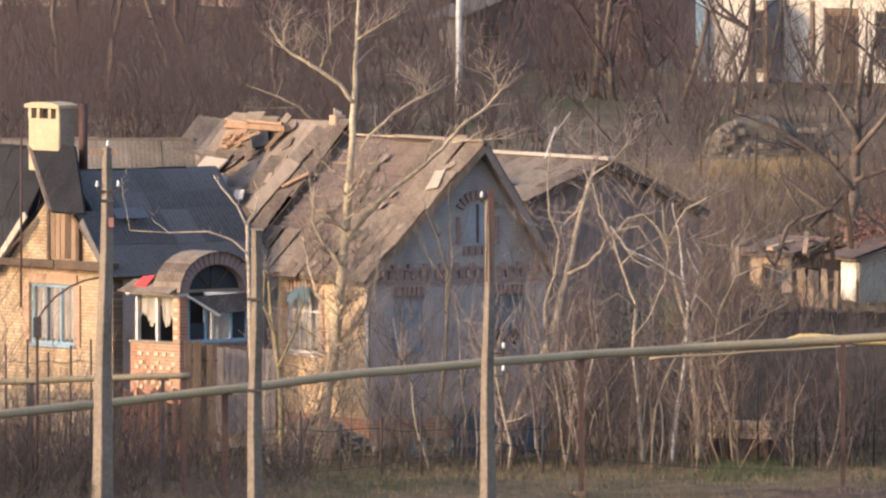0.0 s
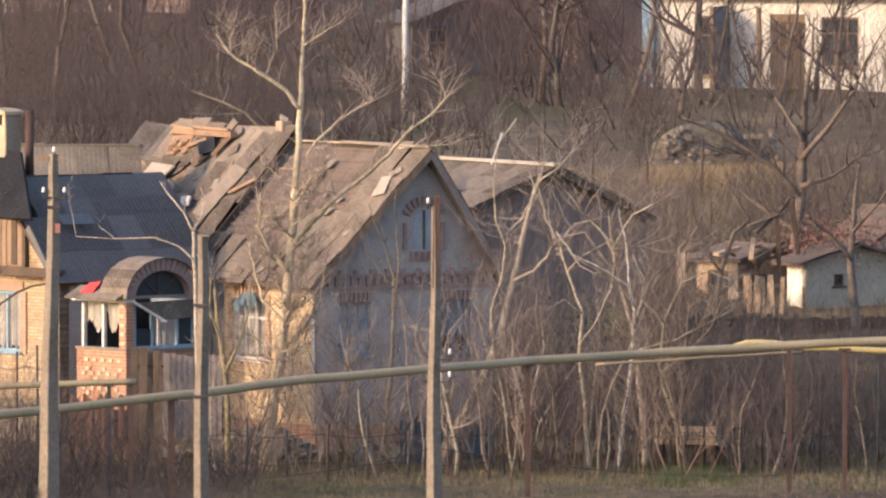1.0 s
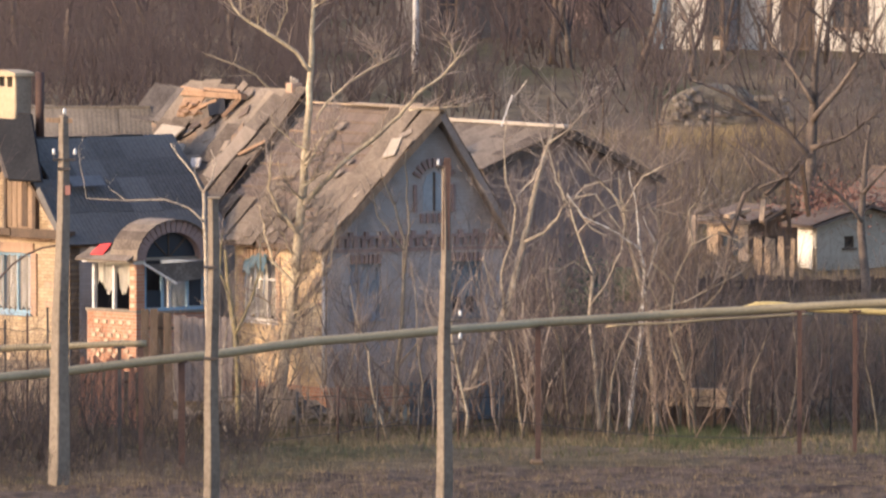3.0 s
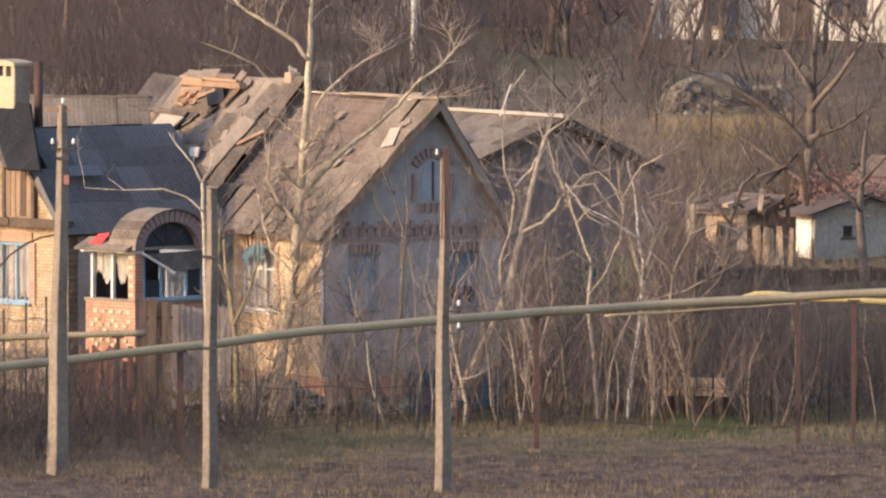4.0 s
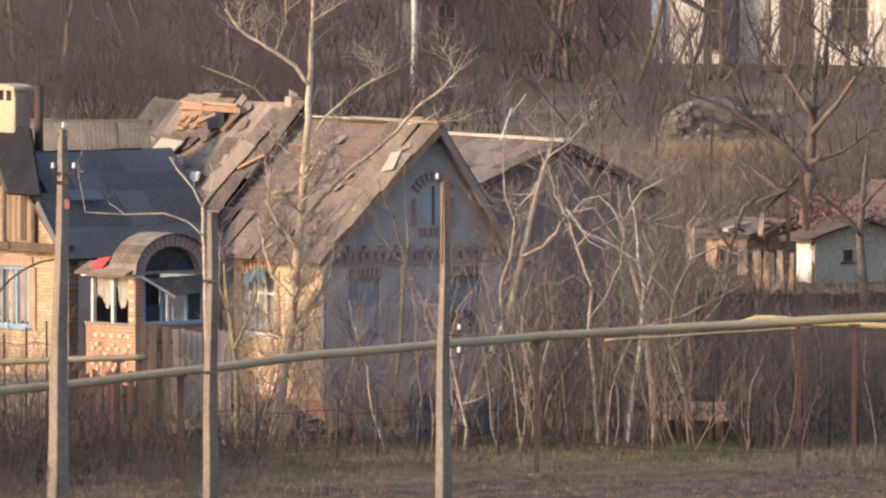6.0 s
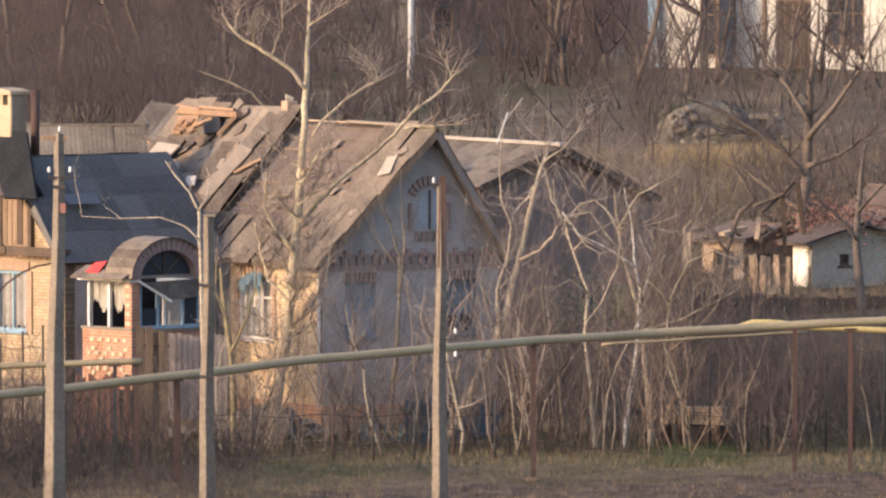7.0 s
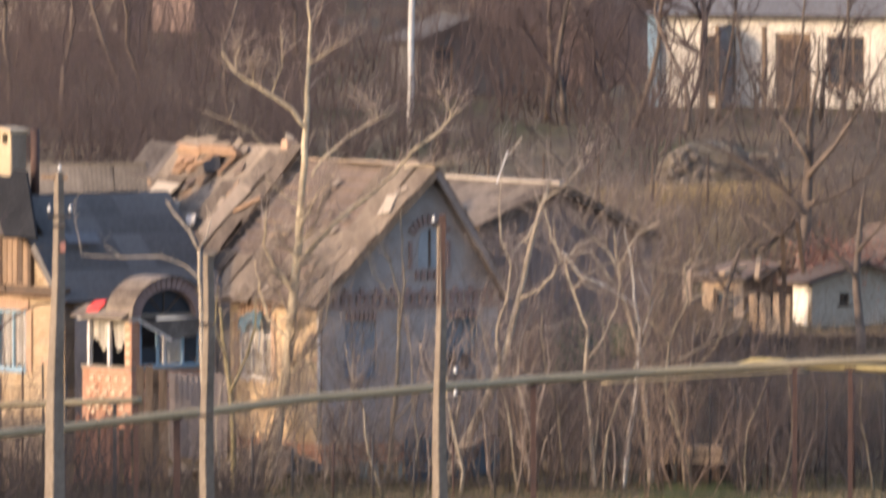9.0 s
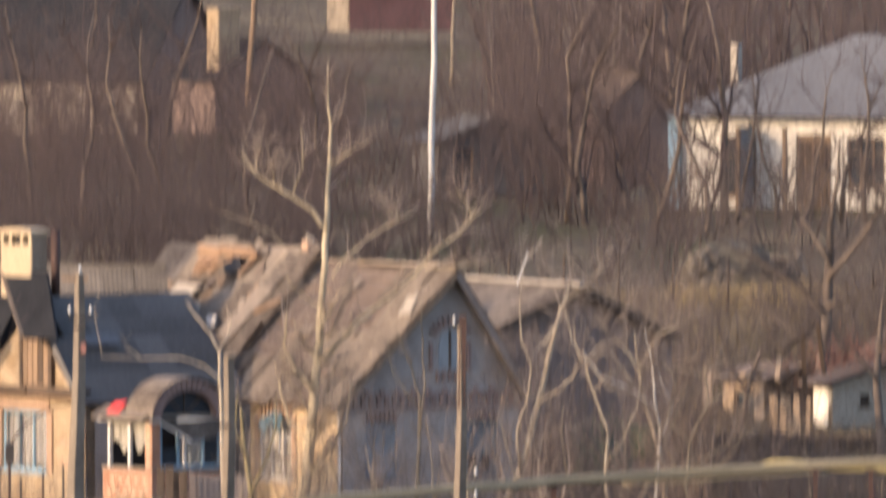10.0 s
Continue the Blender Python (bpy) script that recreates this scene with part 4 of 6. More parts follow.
# ---------------------------------------------------------------- the veranda with the arched hood
def veranda():
    h = thing("veranda", spot(318, 716, -5.5), 40, "brick veranda with arched hood, open glazing and red patterned wall", "veranda")
    W, D, S, T = 2.75, 2.2, 1.65, 3.0
    lw = part("low_wall", wall_panel("y", 0, 0.22, D, 0, S), RED_Y, h, "red brick parapet with cream lozenges")
    part("low_wall", wall_panel("x", -0.003, 0.22, W, 0, S - 0.05), RED_X, h)
    pl = [pose(-0.012, 0.3 + k * 0.36, 1.36) for k in range(5)]
    for k in range(10):
        pl.append(pose(-0.012, 0.25 + k * 0.18, (1.12, 0.98, 0.84, 0.98)[k % 4]))
        pl.append(pose(-0.012, 0.25 + k * 0.18, (0.42, 0.56, 0.7, 0.56)[k % 4]))
    brick_row(lw, CREAM, (0.06, 0.17, 0.1), pl)
    part("coping", box(-0.06, -0.06, S, 0.28, D, S + 0.07), CONCRETE, h)
    part("coping", box(0.281, -0.06, S - 0.05, W, 0.26, S + 0.03), CONCRETE, h)
    def pier(x, y):
        p = part("pier", box(x, y, 0, x + 0.3, y + 0.3, T), RED_Y, h, "brick corner pier")
        brick_row(p, CREAM, (0.04, 0.2, 0.1), [pose(x - 0.012, y + 0.15, S + 0.2 + 0.26 * k) for k in range(5)])
    pier(-0.02, -0.02)
    pier(W - 0.28, -0.02)
    # opening on the sunny side: two white posts and torn curtain
    for y in (1.05, 1.95):
        part("post", box(0.05, y, S + 0.07, 0.15, y + 0.09, T - 0.06), WHITE, h)
    part("head", box(-0.1, -0.02, T, 0.3, D + 0.1, T + 0.1), WHITE, h)
    bm = bmesh.new()
    row = []
    for i in range(27):
        y = 0.42 + 1.5 * i / 26
        x = 0.19 + 0.03 * math.sin(i * 1.9)
        low = 2.3 + 0.16 * math.sin(i * 0.55 + 1) + 0.09 * math.sin(i * 2.3) + (0.25 if 9 < i < 13 else 0)
        row.append([bm.verts.new((x, y, low)), bm.verts.new((x + 0.02 * math.sin(i), y, (low + T) / 2)), bm.verts.new((x, y, T))])
    for a, b in zip(row, row[1:]):
        for k in (0, 1):
            bm.faces.new((a[k], b[k], b[k + 1], a[k + 1]))
    bmesh.ops.solidify(bm, geom=bm.faces[:], thickness=0.008)
    part("curtain", bm, CLOTH, h, "torn pale curtain")
    # front: blue frame, broken panes
    fr = part("glazing_frame", box(0.28, 0.05, S + 0.03, W - 0.28, 0.13, S + 0.12), BLUE, h, "blue window frame with broken panes")
    for x in (0.33, 0.95, 1.2, 1.85, 2.4):
        part("mullion", box(x, 0.05, S + 0.12, x + 0.07, 0.13, T - 0.05), BLUE if x != 1.2 else WHITE, fr)
    part("pane", box(1.93, 0.08, S + 0.13, 2.39, 0.09, T - 0.2), GLASS, fr)
    part("pane", box(0.41, 0.08, S + 0.13, 0.94, 0.09, S + 0.6), GLASS, fr)
    # near-black panel paints the veranda's unlit inside
    part("back_panel", box(0.3, D - 0.1, 0.2, W, D - 0.05, T), INSIDE_SHADE, h)
    part("floor_slab", box(0.23, 0.23, 0.5, W, D, 0.62), CONCRETE, h)
    part("far_side", box(W - 0.2, 0.3, 0, W, D, T), BLUE_DARK, h)
    # hanging plate under the arch
    part("hanging_plate", slab([(0.25, -0.12, T + 0.0), (2.4, -0.12, T + 0.05), (2.1, -0.3, T - 0.45), (1.1, -0.35, T - 0.5)], 0.03), SLATE, h, "bent grey tin plate hanging from the hood")
    part("white_rail", beam((0.2, -0.1, T + 0.02), (1.15, -0.36, T - 0.55), 0.06), WHITE, h)
    # arch
    r0, r1, cx, VS = 0.98, 1.35, W / 2 - 0.16, 0.8
    hood = part("hood", box(0.0, 0.0, T + 0.1, W, 0.24, T + 0.18), CONCRETE, h, "round arched hood of curved slates")
    pl = []
    n = 19
    for k in range(n):
        a = math.pi * (k + 0.5) / n
        pl.append(Matrix.Translation((cx - math.cos(a) * (r0 + r1) / 2, 0.0, T + 0.12 + VS * math.sin(a) * (r0 + r1) / 2)) @ pose(0, 0, 0, 0, math.degrees(a) - 90, 0))
    brick_row(hood, RED_SHADE, (0.15, 0.3, r1 - r0), pl)
    part("arch_ring", prism([*[(cx - (r1 - 0.01) * math.cos(math.pi * k / 20), T + 0.12 + VS * (r1 - 0.01) * math.sin(math.pi * k / 20)) for k in range(21)], *[(cx - (r0 + 0.01) * math.cos(math.pi * k / 20), T + 0.12 + VS * (r0 + 0.01) * math.sin(math.pi * k / 20)) for k in range(20, -1, -1)]], "y", -0.1, 0.12), BRICK_SHADE, hood)
    def arc(r, n=20):
        return [(cx - r * math.cos(math.pi * k / n), T + 0.12 + VS * r * math.sin(math.pi * k / n)) for k in range(n + 1)]
    part("tympanum", prism(arc(r0 + 0.03), "y", 0.1, 0.14), GLASS, hood, "dark fanlight glass")
    for a in (50, 90, 130):
        part("fan_bar", beam((cx, 0.08, T + 0.15), (cx - r0 * math.cos(radians(a)), 0.08, T + 0.12 + VS * r0 * math.sin(radians(a))), 0.03), WOOD_DARK, hood)
    for k in range(12):
        a0, a1 = math.pi * k / 12, math.pi * (k + 1) / 12
        r = r1 + 0.06
        q = [(cx - r * math.cos(a), T + 0.12 + VS * r * math.sin(a)) for a in (a0, a1)]
        part("curved_sheet", slab([(q[0][0], -0.24, q[0][1]), (q[1][0], -0.24, q[1][1]), (q[1][0], 0.95, q[1][1]), (q[0][0], 0.95, q[0][1])], 0.03), SLATE, hood)
    part("side_eave", slab([(-0.45, -0.1, T + 0.12), (0.15, -0.1, T + 0.42), (0.15, D, T + 0.42), (-0.45, D, T + 0.12)], 0.05), SLATE, hood)
    part("red_sheet", slab([(-0.25, 1.2, T + 0.25), (0.08, 1.2, T + 0.56), (0.08, 1.75, T + 0.5), (-0.25, 1.75, T + 0.25)], 0.02), RED_CLOTH, hood, "bright red plastic sheet")


gable_house()
wrecked_house()
brown_house()
cream_house()
veranda()
# ---------------------------------------------------------------- poles, pipes, fences
def concrete_pole(foot, top, y, w_top, w_foot, label, turn=42):
    p, q = spot(foot[0], foot[1], y), spot(top[0], top[1], y)
    p.z = ground(p.x, p.y) - 0.6
    h = thing("utility_pole", p, 0, label, "pole", "concrete poles")
    v = q - p
    bm = bmesh.new()
    n = 8
    rings = []
    for k in range(n + 1):
        f = k / n
        w = w_foot + (w_top - w_foot) * f
        c = v * f + Vector((0.02 * math.sin(k * 1.3), 0, 0))
        a = radians(turn)
        ring = []
        for sx, sy in ((-0.75, -0.66), (-0.66, -0.75), (0.66, -0.75), (0.75, -0.66), (0.75, 0.66), (0.66, 0.75), (-0.66, 0.75), (-0.75, 0.66)):
            x, yy = sx * w / 2, sy * w / 2
            ring.append(bm.verts.new(c + Vector((x * math.cos(a) - yy * math.sin(a), x * math.sin(a) + yy * math.cos(a), 0))))
        rings.append(ring)
    for a, b in zip(rings, rings[1:]):
        for k in range(8):
            bm.faces.new((a[k], a[(k + 1) % 8], b[(k + 1) % 8], b[k]))
    bm.faces.new(rings[-1])
    bm.faces.new(rings[0][::-1])
    part("shaft", bm, POLE, h)
    return h, v


def insulator(parent, at):
    b = stem_part("insulator", [[(Vector(at), 0.04), (Vector(at) + Vector((0, 0, 0.03)), 0.05), (Vector(at) + Vector((0, 0, 0.07)), 0.035), (Vector(at) + Vector((0, 0, 0.11)), 0.042), (Vector(at) + Vector((0, 0, 0.14)), 0.016)]], PORCELAIN, parent, 8, "white porcelain insulator")
    stem_part("pin", [[(Vector(at) + Vector((0, 0, -0.14)), 0.015), (Vector(at), 0.015)]], IRON, b, 5)


def poles():
    h, v = concrete_pole((178, 930), (191, 262), -44, 0.24, 0.57, "old tapered concrete power pole with insulators and short crossarm", 37)
    part("crossarm", beam(v + Vector((-0.46, 0, -0.1)), v + Vector((0.2, 0, -0.12)), 0.1, 0.12), WOOD, h, "weathered crossarm")
    insulator(h, v + Vector((0.0, 0, 0.05)))
    for s in (-1, 1):
        insulator(h, v + Vector((s * 0.26, -0.05, -0.95)))
    part("bracket", beam(v + Vector((-0.28, -0.1, -1.08)), v + Vector((0.28, -0.1, -1.08)), 0.06), IRON, h)
    part("clamp", box(v.x - 0.16, v.y - 0.16, v.z - 1.35, v.x + 0.14, v.y + 0.14, v.z - 1.27), IRON, h)
    part("red_tag", box(v.x + 0.02, v.y - 0.22, v.z - 1.95, v.x + 0.15, v.y - 0.15, v.z - 1.72), ORANGE, h, "red tag")
    h, v = concrete_pole((449, 985), (455, 408), -52, 0.25, 0.41, "square concrete pole with plain top", 37)
    part("cap", box(v.x - 0.15, v.y - 0.15, v.z - 0.002, v.x + 0.15, v.y + 0.15, v.z + 0.05), CONCRETE, h)
    for k in range(2):
        part("clamp", box(-0.17, -0.18, 4.0 + k * 2.2, 0.17, 0.16, 4.06 + k * 2.2), IRON, h)
    h, v = concrete_pole((862, 1000), (866, 352), -52, 0.18, 0.44, "slim tapered concrete pole with steel bracket", 37)
    part("bracket", beam(v + Vector((-0.18, -0.05, 0.0)), v + Vector((0.04, -0.05, 0.0)), 0.05), IRON, h)
    insulator(h, v + Vector((-0.18, -0.05, 0.04)))
    part("steel_tip", beam(v + Vector((0, 0, -2.0)), v + Vector((0.03, 0, 0.22)), 0.17), RUST, h)
    for z in (-3.6, -4.15):
        insulator(h, v + Vector((0.34, -0.05, z)))
        part("bracket", beam(v + Vector((0.0, -0.05, z - 0.13)), v + Vector((0.36, -0.05, z - 0.13)), 0.035), IRON, h)
    # far poles on the hillside
    for foot, top, y, w, mat, name in (((810, 158), (822, -420), 118, 0.24, WHITE, "tall whitewashed pole on the hillside"), ((483, 45), (512, -420), 200, 0.32, WOOD, "grey wooden pole beside the far house"),
                                       ((848, -66), (860, -420), 270, 0.24, CONCRETE, "thin far concrete pole")):
        p, q = spot(*foot, y), spot(*top, y)
        z = ground(p.x, p.y)
        f = thing("utility_pole", (p.x, p.y, min(z, p.z)), 0, name, "pole", "far poles")
        d = q - Vector((p.x, p.y, min(z, p.z)))
        stem_part("shaft", [[(d * k / 8 + Vector((0.03 * math.sin(k * 2), 0, 0)), w * (1 - 0.35 * k / 8) / 2 * 1.1) for k in range(9)]], mat, f, 8)
        part("crossarm", beam(d + Vector((-0.7, 0, -0.3)), d + Vector((0.7, 0, -0.3)), 0.1), WOOD, f)


def pipe_run(pts, r, mat, name, label):
    """A pipe through (u, v, y) points; the thing stands at its first end."""
    w = [spot(*p) for p in pts]
    h = thing(name, w[0], 0, label, "pipe")
    line = []
    for a, b in zip(w, w[1:]):
        for k in range(6):
            line.append((a.lerp(b, k / 6) - w[0], r))
    line.append((w[-1] - w[0], r))
    for k in range(len(line)):
        line[k] = (line[k][0] + Vector((0, 0, 0.008 * math.sin(k * 0.9))), r)
    stem_part("tube", line and [line], mat, h, 12)
    return h, w[0]


def pipe_post(h, o, u, v, y, w, mat, label=""):
    t = spot(u, v, y) - o
    g = ground((t + o).x, (t + o).y) - o.z
    p = part("post", beam((t.x, t.y, g - 0.4), (t.x, t.y, t.z), w), mat, h, label)
    part("saddle", box(t.x - 0.16, t.y - 0.1, t.z - 0.03, t.x + 0.16, t.y + 0.1, t.z + 0.03), mat, p)
    if label:
        part("footing", box(t.x - 0.2, t.y - 0.2, g - 0.3, t.x + 0.16, t.y + 0.2, g + 0.12, 0.05), SOIL, p)


def pipes():
    h, o = pipe_run([(-140, 752, -41), (0, 734, -40), (200, 713, -38), (440, 686, -36), (640, 661, -34), (870, 642, -32), (1030, 629, -30), (1250, 615, -28), (1420, 605, -27), (1720, 590, -26)], 0.115, PIPE, "gas_pipe", "raised ochre gas pipe crossing on rusty posts")
    pipe_post(h, o, 398, 697, -36.3, 0.17, RUST, "rusty square post")
    pipe_post(h, o, 1029, 636, -30, 0.14, RUST, "rusty square post")
    pipe_post(h, o, 1492, 608, -26.8, 0.12, RUST)
    h, o = pipe_run([(-140, 678, -28), (60, 675, -28), (200, 669, -28), (336, 665, -28)], 0.085, PIPE, "gas_pipe", "thinner ochre gas pipe behind the poles")
    pipe_post(h, o, 288, 672, -28, 0.1, IRON)
    pipe_post(h, o, 326, 668, -27.9, 0.13, RUST)
    pipe_post(h, o, 55, 680, -28, 0.12, IRON)
    h, o = pipe_run([(1385, 608, -24), (1416, 596, -24), (1466, 597, -24), (1510, 604, -24), (1600, 608, -24), (1720, 612, -24)], 0.08, YELLOW, "gas_pipe", "bright yellow gas pipe behind the ochre one")
    pipe_post(h, o, 1590, 608, -24, 0.11, RUST)
    pipe_run([(1150, 635, -27.5), (1280, 627, -27), (1400, 619, -26.5), (1515, 613, -26)], 0.03, PIPE, "gas_pipe", "thin service pipe slung under the ochre gas pipe")


def board_fence(name, a, b, y0, y1, low, high, n, mat, label, rng, posts=0):
    """Upright boards between two points of the camera's view, each a part."""
    p, q = spot(a, low, y0), spot(b, low, y1)
    h = thing(name, p, 0, label, "fence")
    d = q - p
    tops = spot(a, high, y0).z - p.z
    ang = math.degrees(math.atan2(d.y, d.x))
    w = Vector((d.x, d.y, 0)).length / n
    for k in range(n):
        if rng.random() < 0.06:
            continue
        f = (k + 0.5) / n
        c = d * f
        g = ground(p.x + c.x, p.y + c.y) - p.z
        bm = box(-w * 0.46, -0.012, 0, w * 0.46, 0.012, max(0.4, tops + d.z * f - g + rng.uniform(-0.08, 0.08)), 0.004)
        bm.transform(Matrix.Translation((c.x, c.y, g)) @ pose(0, 0, 0, rng.uniform(-2, 2), rng.uniform(-2.5, 2.5), ang))
        part("board", bm, mat, h)
    for f in (0.3, 0.75):
        part("rail", beam((0, 0.04, tops * f), (d.x, d.y + 0.04, d.z + tops * f), 0.05, 0.08), WOOD_DARK, h)
    return h


def sheet_fence(a, b, y, low, high, n, label):
    """Overlapping folded metal sheets nailed to rails."""
    p = spot(a, low, y)
    h = thing("fence", p, 0, label, "fence")
    w = size(b - a, y) / n
    top = size(low - high, y)
    for k in range(n):
        bm = bmesh.new()
        for q in range(4):
            x = w * (k + q / 4)
            box(x, -0.02 * (q % 2) - 0.006 * k, -0.5, x + w / 4 + 0.02, -0.02 * (q % 2) - 0.006 * k + 0.008, top - 0.05 * ((k * 7) % 3), bm=bm)
        part("sheet", bm, SHEET_METAL, h)
    for f in (0.25, 0.85):
        part("rail", beam((0, 0.06, top * f), (w * n, 0.06, top * f), 0.05, 0.07), WOOD_DARK, h)


def iron_fence(a, b, y, low, high, n, label):
    p = spot(a, low, y)
    h = thing("fence", p, 0, label, "fence")
    for k in range(n):
        q = spot(a + (b - a) * k / (n - 1), high, y) - p
        g = ground(q.x + p.x, q.y + p.y) - p.z
        stem_part("post", [[(Vector((q.x, q.y, g - 0.3)), 0.035), (Vector((q.x + 0.04 * math.sin(k * 3), q.y, q.z + 0.2 * math.sin(k * 2.1))), 0.03)]], IRON if k % 3 else RUST, h, 6)
    for v in (0.35, 0.8):
        z = spot(a, low + (high - low) * v, y).z - p.z
        w = spot(b, low, y) - p
        stem_part("wire", [[(Vector((w.x * k / 12, w.y, z + 0.05 * math.sin(k * 1.7))), 0.012) for k in range(13)]], IRON, h, 4)


def fences():
    rng = random.Random(21)
    board_fence("fence", 326, 384, -10.2, -10, 735, 606, 4, WOOD, "weathered upright planks before the brick veranda", rng)
    sheet_fence(384, 486, -9.6, 735, 615, 5, "dull grey sheet metal fence by the veranda")
    board_fence("fence", 215, 318, -10.5, -10, 752, 690, 14, RED, "low reddish board fence", rng)
    board_fence("fence", 802, 970, -8, -6, 824, 734, 21, BLUE_DEEP, "weathered blue board fence before the gable", rng)
    board_fence("fence", 722, 798, -8, -8, 824, 772, 9, BLUE_DEEP, "low faded blue board fence before the gable", rng)
    board_fence("fence", 1300, 1720, 22, 24, 575, 550, 44, WOOD_DARK, "dark board fence below the sheds", rng)
    iron_fence(10, 200, -14, 760, 612, 6, "thin iron posts with wire before the cream house")
    iron_fence(1290, 1700, -12, 830, 640, 9, "leaning rusty fence posts with wire in the scrub")
    iron_fence(460, 960, -17, 850, 740, 8, "thin wire fence on the field edge")
    # rubble heap under the sunny wall
    h = thing("rubble_heap", spot(560, 800, -7), 0, "heap of broken grey slates and bricks by the wall", "rubble", kind="stuff")
    bm = bmesh.new()
    for k in range(420):
        x, y = rng.gauss(0, 1.0), rng.gauss(0, 0.5)
        z = max(0.0, 0.95 - 0.5 * abs(x) - 0.6 * abs(y)) * rng.random()
        s = rng.uniform(0.06, 0.3)
        b2 = bmesh.new()
        box(-s, -s * 0.6, -s * 0.12, s, s * 0.6, s * 0.12, bm=b2)
        b2.transform(Matrix.Translation((x, y, z + 0.1)) @ pose(0, 0, 0, rng.uniform(-40, 40), rng.uniform(-40, 40), rng.uniform(0, 180)))
        me = bpy.data.meshes.new("t")
        b2.to_mesh(me)
        b2.free()
        bm.from_mesh(me)
        bpy.data.meshes.remove(me)
    part("rubble", bm, CONCRETE, h)


def meter_post():
    """A thin iron post with a dark box and a bent cable stay."""
    p = spot(64, 720, -30)
    p.z = ground(p.x, p.y)
    h = thing("meter_post", p, 0, "thin iron post carrying a small dark box", "post")
    top = spot(66, 562, -30) - p
    stem_part("post", [[(Vector((0, 0, -0.3)), 0.05), (top, 0.04)]], RUST, h, 6)
    part("meter_box", box(top.x - 0.11, top.y - 0.14, top.z - 0.52, top.x + 0.11, top.y - 0.02, top.z, 0.015), IRON, h, "small dark box")
    stem_part("bent_cable", [[(spot(u, v, -30) - p, 0.028) for u, v in ((66, 566), (80, 545), (98, 526), (125, 507), (152, 496), (180, 491))]], RUST, h, 5)
    q = spot(37, 420, 1)
    m = thing("antenna_mast", q, 0, "thin rusty antenna mast against the cream house", "mast")
    stem_part("pole", [[(Vector((0, 0, -2.0)), 0.04), (spot(38, 232, 1) - q, 0.03)]], RUST, m, 6)


meter_post()


def cable():
    """A slack wire strung low between the poles."""
    ends = [spot(449, 838, -52), spot(862, 782, -52), spot(1480, 832, -50)]
    h = thing("cable", ends[0], 0, "thin black cable hanging slack between the poles", "cable")
    for a, b in zip(ends, ends[1:]):
        stem_part("wire", [[(a.lerp(b, k / 16) - ends[0] - Vector((0, 0, 0.9 * (k / 16) * (1 - k / 16))), 0.014) for k in range(17)]], IRON, h, 5)


cable()
poles()
pipes()
fences()


# ---------------------------------------------------------------- sheds and far houses
def simple_house(place, turn, W, L, E, R, wall, gable, roof_mat, label, windows=(), side=(), chimney=None, hip=0.0, name="house", sheets=True, frames=WHITE, rng=None):
    """A gabled house: gable along local x at y = 0, ridge along y. hip pulls the ridge ends in."""
    rng = rng or random.Random(int(W * 100 + L))
    h = thing(name, place, turn, label, "house" if name == "house" else "shed")
    part("gable_wall", wall_panel("x", -0.003, 0.25, W, -0.6, E, windows), gable, h)
    part("side_wall", wall_panel("y", 0.0, 0.25, L, -0.6, E, side), wall, h)
    part("far_wall", box(W - 0.25, 0.25, -0.6, W, L, E), wall, h)
    part("back_wall", box(0.25, L - 0.25, -0.6, W - 0.25, L, E), gable, h)
    if not hip:
        part("gable", prism([(0, E), (W, E), (W / 2, R - 0.12)], "y", 0.0, 0.2), gable, h)
        part("gable", prism([(0, E), (W, E), (W / 2, R - 0.12)], "y", L - 0.2, L), gable, h)
    o = 0.35
    lz = E - o * (R - E) / (W / 2)
    y0, y1 = -o, L + o
    roof = part("roof", slab([(-o, y0, lz), (W / 2, y0 + hip, R), (W / 2, y1 - hip, R), (-o, y1, lz)], 0.08), roof_mat, h)
    part("roof_slope", slab([(W + o, y0, lz), (W / 2, y0 + hip, R), (W / 2, y1 - hip, R), (W + o, y1, lz)], 0.08), roof_mat, roof)
    if hip:
        for yy, s in ((y0, 1), (y1, -1)):
            bm = bmesh.new()
            q = [bm.verts.new(p) for p in ((-o, yy, lz - 0.01), (W + o, yy, lz - 0.01), (W / 2, yy + s * hip, R - 0.01))]
            bm.faces.new(q)
            bmesh.ops.solidify(bm, geom=bm.faces[:], thickness=0.07)
            part("hip_slope", bm, roof_mat, roof)
    elif sheets:
        sm = sheet_mesh(roof_mat, high=0.003)
        up = Vector((W / 2 + o, 0, R - lz))
        lay_sheets(roof, (-o, y0, lz), (0, 1, 0), up, L + 2 * o, up.length, sm, 1.0, 1.5, rng, 1.0, gap=lambda i, j, a, b: rng.random() < 0.05)
    part("ridge_cap", beam((W / 2, y0 + hip, R + 0.05), (W / 2, y1 - hip, R + 0.05), 0.2, 0.06), roof_mat, roof)
    for g in windows:
        window_unit(h, "x", 0.08, *g, frames, bars=1)
    for g in side:
        window_unit(h, "y", 0.08, *g, frames, bars=1)
    # near-black panels paint the unlit rooms behind the openings
    part("inside", box(0.5, 0.5, -0.5, W - 0.5, 0.56, E - 0.1), INSIDE_SHADE, h)
    part("inside", box(0.5, 0.6, -0.5, 0.56, L - 0.5, E - 0.1), INSIDE_SHADE, h)
    if chimney:
        x, y, w, top, mat = chimney
        c = part("chimney", box(x, y, E, x + w, y + w, top, 0.03), mat, h)
        part("cap", box(x - 0.08, y - 0.08, top - 0.02, x + w + 0.08, y + w + 0.08, top + 0.12), mat, c)
    return h


